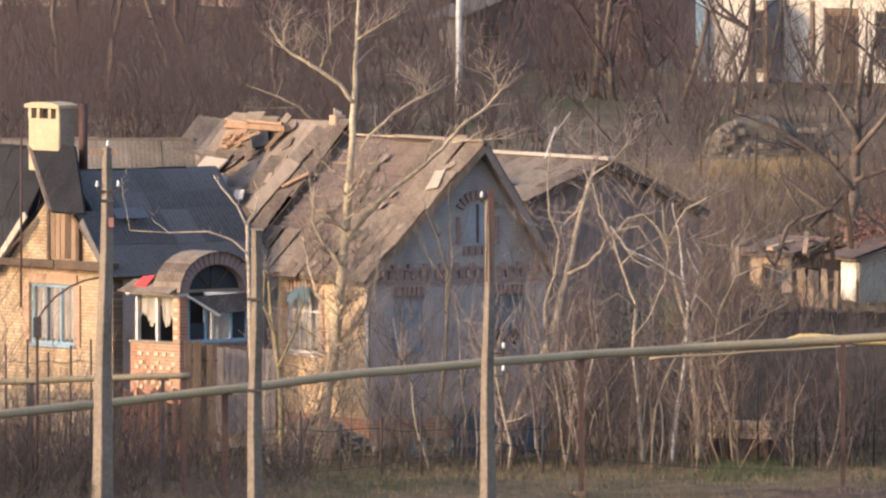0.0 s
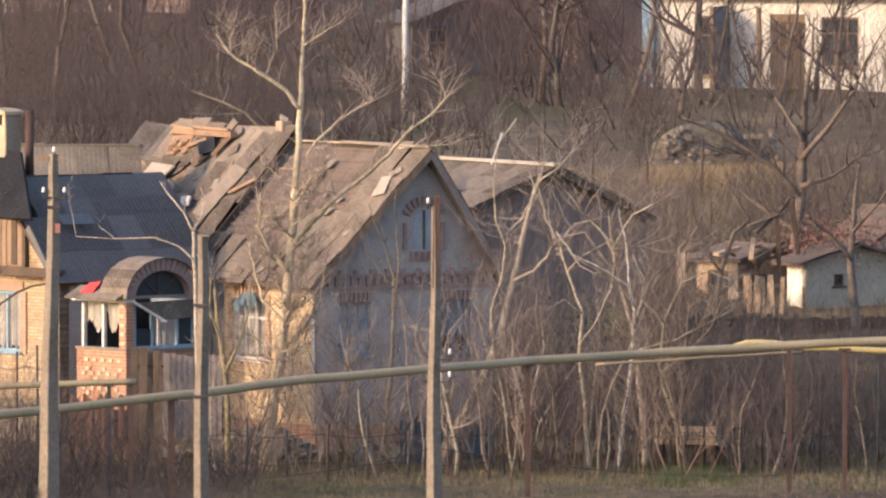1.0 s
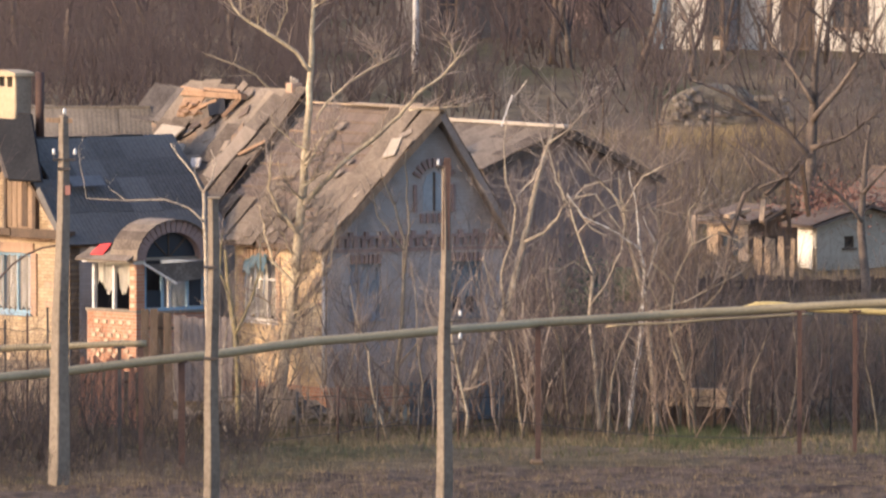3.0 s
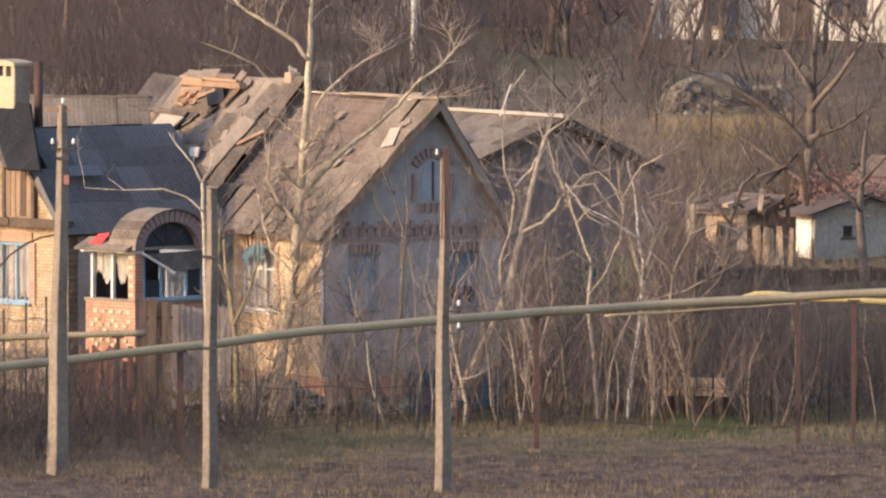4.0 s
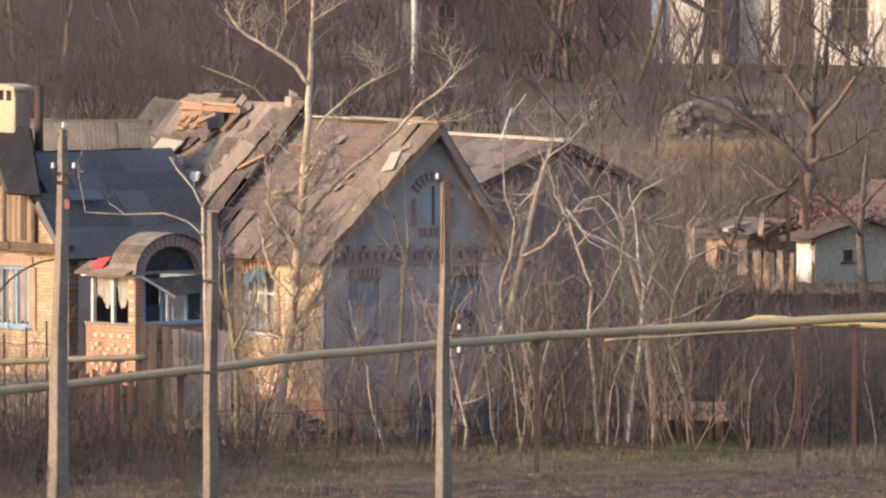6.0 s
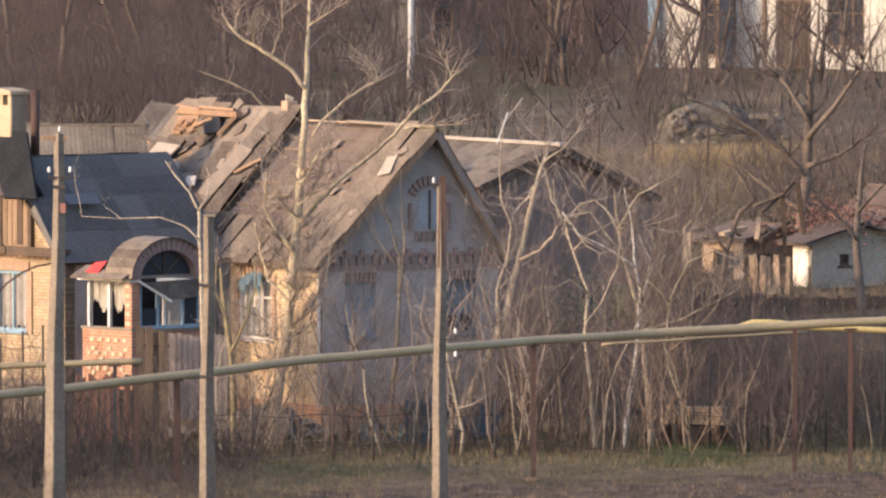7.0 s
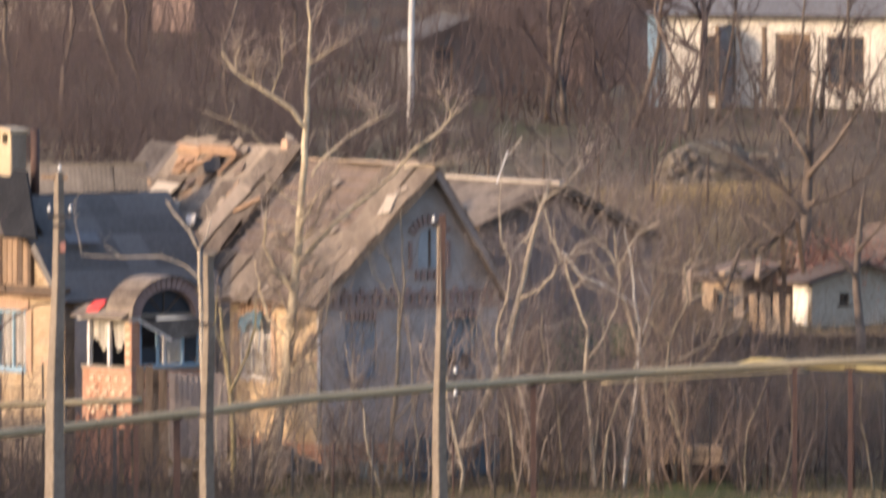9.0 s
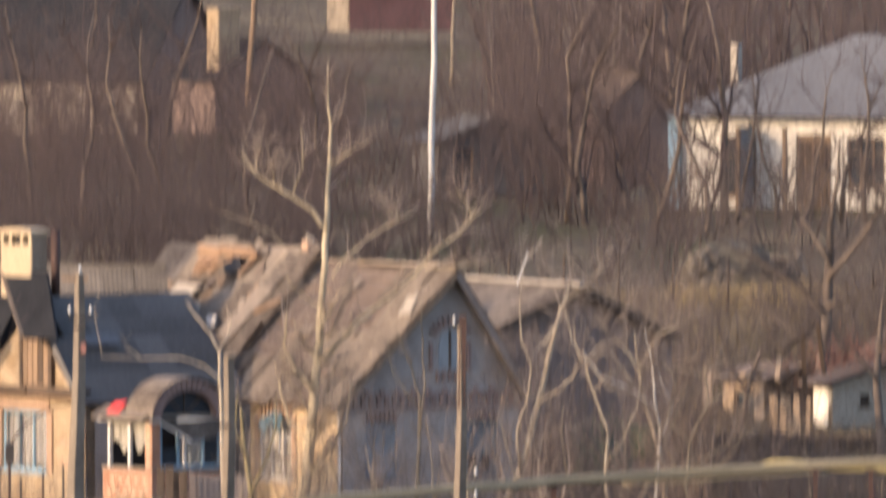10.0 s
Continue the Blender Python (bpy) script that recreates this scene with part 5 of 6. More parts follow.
def far_and_sheds():
    rng = random.Random(33)
    # slate roofs behind the cream house
    simple_house(spot(326, 712, 9.5), 94, 3.4, 6.8, 6.1, 7.55, BRICK_Y, BRICK_SHADE, SLATE_MOSS, "slate-roofed rear wing rising behind the dark roof", name="shed")
    # lean-to at the cream house, its shade put into a near-black colour
    simple_house(spot(18, 700, 3), 40, 3.0, 3.5, 4.6, 7.0, DARK_SHADED_ROOF, DARK_SHADED_ROOF, DARK_SHADED_ROOF, "shed against the cream house, shade painted dark", name="shed")
    # ruined sheds on the right
    simple_house(spot(1400, 545, 31), 30, 2.6, 2.4, 1.7, 2.05, WOOD_FRESH, WOOD, ROOF_BOARD, "small ruined shed with sunlit side and broken slate roof", windows=[(0.5, 1.3, 0.3, 1.2)], side=[(0.5, 1.75, -0.3, 1.3)], name="shed", frames=WOOD_DARK)
    board_fence("fence", 1412, 1482, 27, 26.5, 548, 478, 9, WOOD_FRESH, "sunlit pale plank screen by the ruined shed", rng)
    for k in range(14):
        p = spot(rng.uniform(1330, 1480), rng.uniform(418, 446), 31)
        t = thing("fallen_board", p, 0, "splintered board lying on a shed roof", "board", "fallen boards")
        part("board", beam((0, 0, 0), (rng.uniform(-0.8, 0.8), rng.uniform(-0.5, 0.5), rng.uniform(-0.25, 0.3)), 0.12, 0.04), rng.choice((WOOD_DARK, WOOD, WOOD)), t)
    # brighter whitewash paints sunlight on the end; the front keeps duller plaster
    simple_house(spot(1522, 552, 28), 30, 3.6, 1.1, 1.75, 2.25, WHITEWASH, PLASTER, ROOF_BOARD, "small white plastered shed, sunlight painted into its end", windows=[(1.0, 1.35, 0.95, 1.3)], name="shed", frames=WOOD_DARK)
    simple_house(spot(1640, 520, 35), 30, 2.6, 2.2, 1.9, 2.8, RED_Y, PLASTER, ROOF_BOARD, "shed with brown board roof behind the tree", name="shed")
    for label, mat, runs in (("dark rafters leaning over the ruined shed", WOOD_DARK, (((1432, 402), (1500, 338), 0.17), ((1428, 452), (1482, 418), 0.13), ((1470, 360), (1474, 470), 0.13), ((1496, 345), (1508, 440), 0.12))),
                             ("broken pale posts and eave of the ruined shed", WOOD_FRESH, (((1300, 500), (1300, 438), 0.26), ((1312, 440), (1404, 452), 0.1), ((1392, 520), (1392, 456), 0.3), ((1424, 450), (1428, 412), 0.14), ((1362, 440), (1402, 428), 0.26)))):
        o = spot(1400, 500, 26)
        t = thing("roof_wreckage", o, 0, label, "wreckage")
        for a, b, w in runs:
            part("timber", beam(spot(*a, 26) - o, spot(*b, 26.6) - o, w, 0.1), mat, t)
    # old stone cellar on the slope: earth hump, tumbled stone face and a dark doorway
    base = spot(1350, 262, 78)
    base.z = ground(base.x, base.y)
    t = thing("stone_cellar", base, 0, "overgrown stone cellar hump with a dark doorway", "cellar")
    bm = bmesh.new()
    bmesh.ops.create_icosphere(bm, subdivisions=4, radius=1)
    for q in bm.verts:
        q.co *= 1 + 0.25 * noise.noise(q.co * 1.3) + 0.09 * noise.noise(q.co * 4.5)
        q.co = Vector((q.co.x * 1.9, q.co.y * 1.5 + 1.6, q.co.z * 1.25 + 0.1))
    part("earth_hump", bm, TURF, t)
    part("doorway", box(1.35, -0.25, -0.2, 1.75, 0.5, 0.85, 0.03), INSIDE_SHADE, t, "low doorway, its inside shade painted dark")
    part("lintel", box(1.2, -0.34, 0.85, 1.9, 0.3, 1.02, 0.04), CONCRETE, t)
    for k in range(170):
        a = rng.gauss(0, 0.6)
        side = -0.95 if k % 3 else 2.15
        z = max(0.0, rng.uniform(0, 1.25) - abs(a) * (0.5 if k % 3 else 1.2))
        st = rng.uniform(0.07, 0.17)
        bm = box(-st, -st * 0.7, -st * 0.55, st, st * 0.7, st * 0.55, st * 0.22)
        bm.transform(Matrix.Translation((side + a * (0.8 if k % 3 else 0.4), 0.1 + rng.uniform(-0.3, 0.3) + z * 0.4, z)) @ pose(0, 0, 0, rng.uniform(-35, 35), rng.uniform(-35, 35), rng.uniform(0, 180)))
        part("stone", bm, CONCRETE, t)
    # sunlit timber box in the thicket
    p = spot(1282, 800, -9)
    t = thing("timber_stack", (p.x, p.y, ground(p.x, p.y) + 0.0), -20, "low stack of sunlit ochre boards in the scrub", "timber")
    for k in range(3):
        part("board", box(-0.42 + 0.03 * (k % 2), -0.1, 0.62 + k * 0.17, 1.4, 0.25, 0.62 + k * 0.17 + 0.155, 0.01), WOOD_FRESH, t)
    part("stand", box(-0.5, -0.05, -0.3, 1.6, 0.5, 0.6, 0.02), WOOD_DARK, t, "dark box under the boards")
    for x in (-0.35, 1.25):
        part("bearer", box(x, -0.18, 0.0, x + 0.1, -0.06, 0.62), WOOD_DARK, t)
    # green tank between the stems
    t = thing("barrel", spot(1190, 590, 2), 0, "faded green iron barrel", "barrel")
    stem_part("drum", [[(Vector((0, 0, 0)), 0.4), (Vector((0, 0, 0.4)), 0.42), (Vector((0, 0, 0.95)), 0.4)]], EVERGREEN, t, 14)

    # white house on the hill
    y = 140
    L = 13.0
    h = thing("house", spot(1256, 146, y), -25, "long white house with grey hipped roof and brown doors", "house")
    wins = [(1.8, 3.2, 0.5, 2.9), (4.9, 6.4, 0.05, 3.0), (7.1, 8.7, 0.9, 2.9), (10.4, 11.8, 0.9, 2.9)]
    fw = part("front_wall", wall_panel("x", 0, 0.35, L, -0.3, 3.75, wins), WHITEWASH, h, "whitewashed wall in evening sun")
    part("end_wall", box(0.004, 0.35, -0.3, 0.35, 6, 3.75), BLUE, h, "blue painted end wall")
    part("corner_post", box(-0.5, -0.25, -0.3, 0.0, 0.3, 3.6), BLUE, h, "blue painted corner post")
    part("far_end_wall", box(L - 0.35, 0.35, -0.3, L, 6, 3.75), WHITE, h)
    part("back_wall", box(0.35, 5.65, -0.3, L - 0.35, 6, 3.75), WHITE, h)
    part("inside", box(0.6, 0.9, -0.2, L - 0.6, 1.0, 3.6), INSIDE_SHADE, h)
    for g in wins:
        if g[2] < 0.5:
            d = part("door", box(g[0], 0.06, g[2], g[1], 0.14, g[3]), WOOD, h, "brown wooden double door")
            for k in range(4):
                part("panel", box(g[0] + 0.08 + k * 0.33, 0.035, 0.2, g[0] + 0.33 + k * 0.33, 0.056, 2.7), WOOD_DARK, d)
        else:
            window_unit(h, "x", 0.1, *g, WOOD, bars=2)
    part("awning_post", box(3.0, -1.6, -0.4, 3.15, -1.45, 3.3), WOOD, h)
    part("awning_post", box(5.0, -1.6, -0.4, 5.15, -1.45, 3.3), WOOD, h)
    part("porch_wall", box(2.95, -1.4, -0.4, 3.05, 0.0, 3.3), BLUE_DARK, h)
    roof = part("roof", slab([(-0.6, -0.6, 3.7), (L + 0.6, -0.6, 3.7), (L - 3.2, 3, 6.9), (6.2, 3, 6.9)], 0.1), GREY_ROOF, h, "pale grey hipped roof")
    part("roof_slope", slab([(-0.6, 6.6, 3.7), (L + 0.6, 6.6, 3.7), (L - 3.2, 3, 6.9), (6.2, 3, 6.9)], 0.1), GREY_ROOF, roof)
    for x0, x1 in ((-0.6, 6.2), (L + 0.6, L - 3.2)):
        bm = bmesh.new()
        q = [bm.verts.new(p) for p in ((x0, -0.6, 3.69), (x0, 6.6, 3.69), (x1, 3, 6.89))]
        bm.faces.new(q)
        bmesh.ops.solidify(bm, geom=bm.faces[:], thickness=0.08)
        part("hip_slope", bm, GREY_ROOF, roof)
    part("chimney", box(1.2, 2.0, 3.8, 1.55, 2.4, 6.5, 0.03), PLASTER, h, "white chimney")
    # blue-grey shed in the trees
    simple_house(spot(830, 128, 150), 20, 4.4, 3.5, 2.4, 3.3, SLATE_DARK, SLATE_DARK, SLATE_DARK, "dark blue-grey shed among bare trees", windows=[(0.5, 1.4, 0.2, 2.0)], name="shed", sheets=False, frames=WOOD)
    simple_house(spot(1120, 120, 160), 20, 3.0, 3.0, 3.6, 5.0, BROWN_TIN, BROWN_TIN, WOOD_DARK, "brown board barn beside the white house", name="shed", sheets=False)
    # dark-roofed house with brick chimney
    simple_house(spot(300, 10, 215), 62, 8.0, 9.0, 2.6, 6.9, PLASTER, BROWN_TIN, DARK_SHADED_ROOF, "far house with steep dark slate roof", sheets=False)
    simple_house(spot(120, -45, 235), 35, 8.0, 8.0, 3.0, 6.6, PLASTER, PLASTER, RUST, "far house with rust-brown roof", chimney=(3.2, 3.0, 0.8, 8.0, RED), sheets=False)
    simple_house(spot(430, -10, 205), 30, 5.0, 4.0, 2.0, 3.6, BROWN_TIN, BROWN_TIN, DARK_SHADED_ROOF, "dark-roofed far cottage with tall brick chimney", chimney=(0.4, 0.4, 1.1, 4.9, BRICK_Y), sheets=False)
    # pale wall showing between the dark roofs
    o = spot(340, -130, 226)
    t = thing("garden_wall", o, 0, "whitish weathered wall behind the dark roofs", "wall")
    for k in range(6):
        part("panel", box(-1.4 + k * 0.62, 0, -1.0 - 0.12 * k, -0.8 + k * 0.62, 0.2, 1.1 - 0.16 * k, 0.02), CONCRETE if k % 2 else PLASTER, t)
    # red metal hangar on the field
    # pale side wall paints sunlight onto the red garage's end
    simple_house(spot(668, -186, 330), 25, 6.4, 3.0, 1.7, 2.1, CONCRETE, ORANGE, WOOD_DARK, "low red metal garage on the far field", name="shed", sheets=False)
    # far fence posts
    for k in range(9):
        u = 560 + k * 97
        p = spot(u, 250, 60)
        g = ground(p.x, p.y)
        t = thing("fence_post", (p.x, p.y, g), 0, "thin dark fence post on the slope", "post", "slope posts")
        stem_part("stake", [[(Vector((0, 0, -0.3)), 0.05), (Vector((0.05, 0, 1.9)), 0.04)]], WOOD_DARK, t, 6)
    # pale stub
    t = thing("broken_stub", spot(958, 262, 14), 0, "pale splintered plank standing off the roof", "plank")
    part("plank", beam((0, 0, -0.6), (0.42, 0, 0.62), 0.13, 0.05), WHITE, t)
    part("splinter", beam((0.3, 0, 0.3), (0.85, 0, 1.05), 0.06, 0.03), PLASTER, t)


far_and_sheds()
# ---------------------------------------------------------------- bare trees and scrub
def branch(rng, p, d, length, r, depth, out, up=0.25, spread=0.7, seg=4, kids=3, wob=0.21):
    """A crooked branch with smaller ones on it, added to out as lines of (place, radius)."""
    line = [(p.copy(), r)]
    d = d.normalized()
    for k in range(seg):
        d = (d + Vector((rng.gauss(0, wob), rng.gauss(0, wob), rng.gauss(0, 0.14) + up * 0.25))).normalized()
        p = p + d * (length / seg)
        line.append((p.copy(), max(r * (1 - 0.82 * (k + 1) / seg), 0.0035)))
    out.append(line)
    if depth <= 0:
        return
    for k in range(kids):
        i = rng.randint(1, seg)
        q, rr = line[i]
        a = rng.uniform(0, 2 * math.pi)
        side = Vector((math.cos(a), math.sin(a), rng.uniform(-0.1, 0.7)))
        branch(rng, q, d * (1 - spread) + side * spread, length * rng.uniform(0.35, 0.62), rr * 0.58 + 0.0012, depth - 1, out, up, spread, 3 if depth < 2 else seg, kids, 0.21)


def guided_tree(y, trunk, limbs, mat, label, seed, twigs=4, twig_mat=None, tl=0.9, twig_r=0.014, name="tree", depth=1, low=0.35):
    """A tree whose trunk and main limbs follow given lines (u, v, radius); finer twigs grow from them."""
    rng = random.Random(seed)
    base = spot(trunk[0][0], trunk[0][1], y)
    foot = Vector((base.x, base.y, min(base.z, ground(base.x, base.y)) - 0.2))
    h = thing(name, foot, 0, label, "tree", "bare trees")

    def line(ps, swing):
        res = []
        n = len(ps)
        for i, (u, v, r) in enumerate(ps):
            q = spot(u, v, y + swing * i / max(1, n - 1))
            res.append((q - foot, r))
        fine = []
        for a, b in zip(res, res[1:]):
            for k in range(3):
                f = k / 3
                q = a[0].lerp(b[0], f)
                fine.append((q + Vector((rng.gauss(0, 0.015), rng.gauss(0, 0.02), 0)), a[1] + (b[1] - a[1]) * f))
        fine.append(res[-1])
        return fine
    tl_lines = [[(Vector((0, 0, 0)), trunk[0][2] * 1.15)] + line(trunk, 0.4)]
    stem_part("trunk", tl_lines, mat, h, 8)
    grown = []
    src = [tl_lines[0]]
    for k, lb in enumerate(limbs):
        ln = line(lb, rng.uniform(-0.8, 0.8))
        # begin on the trunk's surface
        stem_part("limb", [ln], mat, h, 6)
        src.append(ln)
    for s, ln in enumerate(src):
        n = len(ln)
        for k in range(twigs * (2 if s == 0 else 1)):
            i = rng.randint(int(n * (low if s == 0 else 0.2)), n - 1)
            q, r = ln[i]
            d = ln[min(i + 1, n - 1)][0] - ln[max(0, i - 1)][0]
            d = d.normalized() * 0.6 + Vector((rng.gauss(0, 0.6), rng.gauss(0, 0.6), rng.uniform(0, 0.7)))
            branch(rng, q, d, tl * rng.uniform(0.5, 1.2), min(twig_r, r * 0.7), depth, grown, 0.3, 0.6, 3, 3)
    tagged(stem_part("twig_growth", grown, twig_mat or mat, h, 4), kind="stuff")
    return h


crown = [(552, 880, 0.17), (572, 745, 0.165), (590, 630, 0.16), (604, 490, 0.145), (614, 385, 0.12), (621, 280, 0.1), (626, 178, 0.085), (631, 90, 0.06), (634, 0, 0.045), (629, -60, 0.03), (630, -112, 0.012)]
left_limbs = [[(626, 182, 0.06), (600, 148, 0.058), (565, 124, 0.052), (528, 102, 0.046), (503, 86, 0.04), (488, 66, 0.03), (477, 48, 0.015)],
              [(566, 124, 0.026), (572, 104, 0.024), (584, 76, 0.02), (584, 40, 0.018), (581, 0, 0.01)],
              [(532, 104, 0.02), (534, 84, 0.017), (527, 66, 0.01)],
              [(503, 88, 0.018), (502, 58, 0.014), (510, 40, 0.008)]]
right_limbs = [[(636, 268, 0.034), (655, 240, 0.034), (690, 205, 0.032), (732, 178, 0.027), (776, 158, 0.018)],
               [(754, 168, 0.018), (748, 145, 0.012), (738, 148, 0.007)],
               [(614, 420, 0.075), (645, 385, 0.072), (690, 340, 0.066), (735, 305, 0.06), (785, 262, 0.052), (815, 225, 0.044), (860, 190, 0.036), (888, 158, 0.03), (905, 150, 0.01)],
               [(884, 160, 0.02), (876, 138, 0.016), (858, 116, 0.008)],
               [(800, 252, 0.03), (840, 248, 0.022), (880, 246, 0.018), (912, 244, 0.008)],
               [(632, 70, 0.025), (655, 55, 0.02), (690, 34, 0.01)]]
low_limbs = [[(606, 470, 0.05), (570, 430, 0.045), (552, 390, 0.035), (556, 330, 0.02)],
             [(600, 560, 0.05), (560, 520, 0.04), (545, 470, 0.03), (536, 420, 0.02)],
             [(594, 610, 0.05), (640, 560, 0.04), (660, 520, 0.03), (672, 450, 0.015)]]
side = random.Random(12)
for k in range(26):
    v = 690 - k * 15 + side.uniform(-8, 8)
    u, s = 586 + (660 - v) * 0.1, side.choice((-1, 1))
    limb, r = [(u, v, 0.038)], 0.034
    for q in range(4):
        u, v, r = u + s * side.uniform(4, 22), v - side.uniform(2, 24), r * 0.72
        limb.append((u, v, r))
    low_limbs.append(limb)
guided_tree(-10, crown, left_limbs + right_limbs + low_limbs,
            BARK_WARM, "tall bare tree with lichened bark and forked limbs before the house", 4, twigs=16, twig_mat=TWIG_PALE, tl=0.9, low=0.2, twig_r=0.02)
guided_tree(-12, [(500, 850, 0.09), (497, 740, 0.085), (493, 640, 0.08), (480, 560, 0.06), (475, 500, 0.04)],
            [[(493, 650, 0.05), (520, 590, 0.04), (535, 540, 0.03), (538, 480, 0.015)], [(486, 590, 0.04), (465, 540, 0.03), (470, 470, 0.015)]],
            BARK_MOSS, "short bare tree with yellow mossy bark", 5, twigs=9, twig_mat=TWIG_PALE, tl=0.9)
guided_tree(-13, [(445, 800, 0.07), (444, 600, 0.06), (440, 470, 0.055), (437, 395, 0.05)],
            [[(437, 398, 0.035), (420, 365, 0.03), (395, 335, 0.025), (378, 310, 0.012)], [(437, 398, 0.035), (452, 372, 0.03), (458, 345, 0.02), (450, 322, 0.01)],
             [(438, 450, 0.03), (410, 425, 0.026), (370, 410, 0.024), (300, 412, 0.018), (272, 392, 0.008)], [(300, 412, 0.015), (230, 408, 0.01), (215, 318, 0.006)]],
            BARK_PALE, "slender bare sapling with a forked top", 6, twigs=2, tl=0.5)
guided_tree(-9, [(880, 800, 0.15), (905, 745, 0.14), (935, 690, 0.13), (972, 610, 0.12), (990, 540, 0.1), (1005, 480, 0.09), (1018, 420, 0.08), (1035, 350, 0.065), (1048, 310, 0.05), (1062, 270, 0.015)],
            [[(1004, 486, 0.05), (1040, 470, 0.045), (1062, 445, 0.04), (1075, 420, 0.03), (1066, 370, 0.02), (1064, 340, 0.01)],
             [(1040, 335, 0.03), (1020, 375, 0.03), (1000, 395, 0.02), (990, 405, 0.01)],
             [(970, 610, 0.05), (965, 540, 0.045), (985, 470, 0.04), (990, 425, 0.035), (972, 380, 0.03), (968, 310, 0.022), (975, 262, 0.012)],
             [(1046, 312, 0.03), (1085, 285, 0.02), (1110, 250, 0.008)],
             [(880, 790, 0.1), (890, 720, 0.08), (900, 660, 0.05)]],
            BARK_PALE, "leaning bare tree beside the gable", 7, twigs=8, twig_mat=TWIG_PALE, tl=1.2, depth=2)
guided_tree(-11, [(1186, 830, 0.075), (1195, 760, 0.07), (1206, 690, 0.068), (1214, 620, 0.06), (1217, 540, 0.05), (1208, 480, 0.04), (1202, 420, 0.025), (1190, 360, 0.012)],
            [[(1216, 560, 0.03), (1240, 500, 0.025), (1215, 440, 0.02)], [(1212, 500, 0.03), (1170, 470, 0.03), (1110, 440, 0.025), (1080, 400, 0.015)]],
            BIRCH, "slim white birch in the thicket", 8, twigs=8, twig_mat=TWIG_PALE, tl=1.3, depth=2, twig_r=0.02)
guided_tree(-10, [(1238, 840, 0.1), (1230, 700, 0.09), (1222, 600, 0.08), (1190, 480, 0.06), (1178, 420, 0.045), (1172, 360, 0.02)],
            [[(1178, 420, 0.03), (1150, 390, 0.03), (1120, 360, 0.02), (1100, 330, 0.01)], [(1178, 430, 0.03), (1215, 370, 0.025), (1262, 345, 0.01)], [(1225, 610, 0.035), (1290, 590, 0.03), (1350, 560, 0.02), (1390, 540, 0.01)],
             [(1190, 480, 0.03), (1130, 400, 0.028), (1085, 410, 0.024), (1120, 460, 0.02), (1160, 480, 0.01)], [(1180, 430, 0.03), (1230, 425, 0.025), (1285, 440, 0.015)]],
            BARK_PALE, "crooked bare tree with broken crown", 9, twigs=9, twig_mat=TWIG_PALE, tl=1.4, depth=2, twig_r=0.024)
guided_tree(-10.5, [(1140, 830, 0.07), (1132, 720, 0.06), (1120, 620, 0.055), (1126, 540, 0.045), (1098, 470, 0.035), (1084, 418, 0.03), (1112, 386, 0.022), (1172, 372, 0.01)],
            [[(1098, 470, 0.028), (1130, 440, 0.025), (1171, 418, 0.02), (1210, 425, 0.01)], [(1120, 600, 0.03), (1150, 560, 0.026), (1176, 500, 0.022), (1184, 440, 0.018), (1160, 400, 0.01)],
             [(1084, 420, 0.024), (1062, 380, 0.02), (1050, 330, 0.014), (1032, 300, 0.007)], [(1126, 545, 0.024), (1094, 520, 0.02), (1060, 540, 0.015), (1030, 536, 0.007)]],
            BARK_PALE, "crooked pale tree tangled in the thicket", 19, twigs=4, twig_mat=TWIG_PALE, tl=1.1, depth=1, twig_r=0.02)
guided_tree(-12.5, [(1300, 830, 0.06), (1290, 740, 0.055), (1262, 640, 0.05), (1270, 560, 0.042), (1302, 490, 0.034), (1296, 430, 0.026), (1330, 390, 0.012)],
            [[(1270, 560, 0.03), (1230, 520, 0.026), (1246, 460, 0.02), (1222, 410, 0.01)], [(1302, 490, 0.025), (1350, 470, 0.02), (1392, 486, 0.014), (1420, 470, 0.006)], [(1264, 650, 0.026), (1310, 615, 0.022), (1352, 570, 0.018), (1372, 520, 0.008)]],
            BARK, "twisted bare tree among the brown stems", 20, twigs=4, twig_mat=TWIG_WARM, tl=1.1, depth=1, twig_r=0.02)
guided_tree(-9, [(770, 830, 0.09), (778, 740, 0.08), (786, 650, 0.065), (792, 560, 0.055), (790, 480, 0.045), (775, 420, 0.03), (745, 350, 0.012)],
            [[(792, 540, 0.03), (800, 460, 0.025), (797, 380, 0.02), (792, 300, 0.01)], [(784, 700, 0.03), (830, 650, 0.025), (860, 610, 0.01)], [(780, 740, 0.03), (730, 690, 0.02), (715, 620, 0.01)], [(790, 500, 0.03), (745, 440, 0.02), (735, 380, 0.01)]],
            BARK, "thin bare tree in front of the grey gable", 10, twigs=6, twig_mat=TWIG_PALE, tl=0.8)
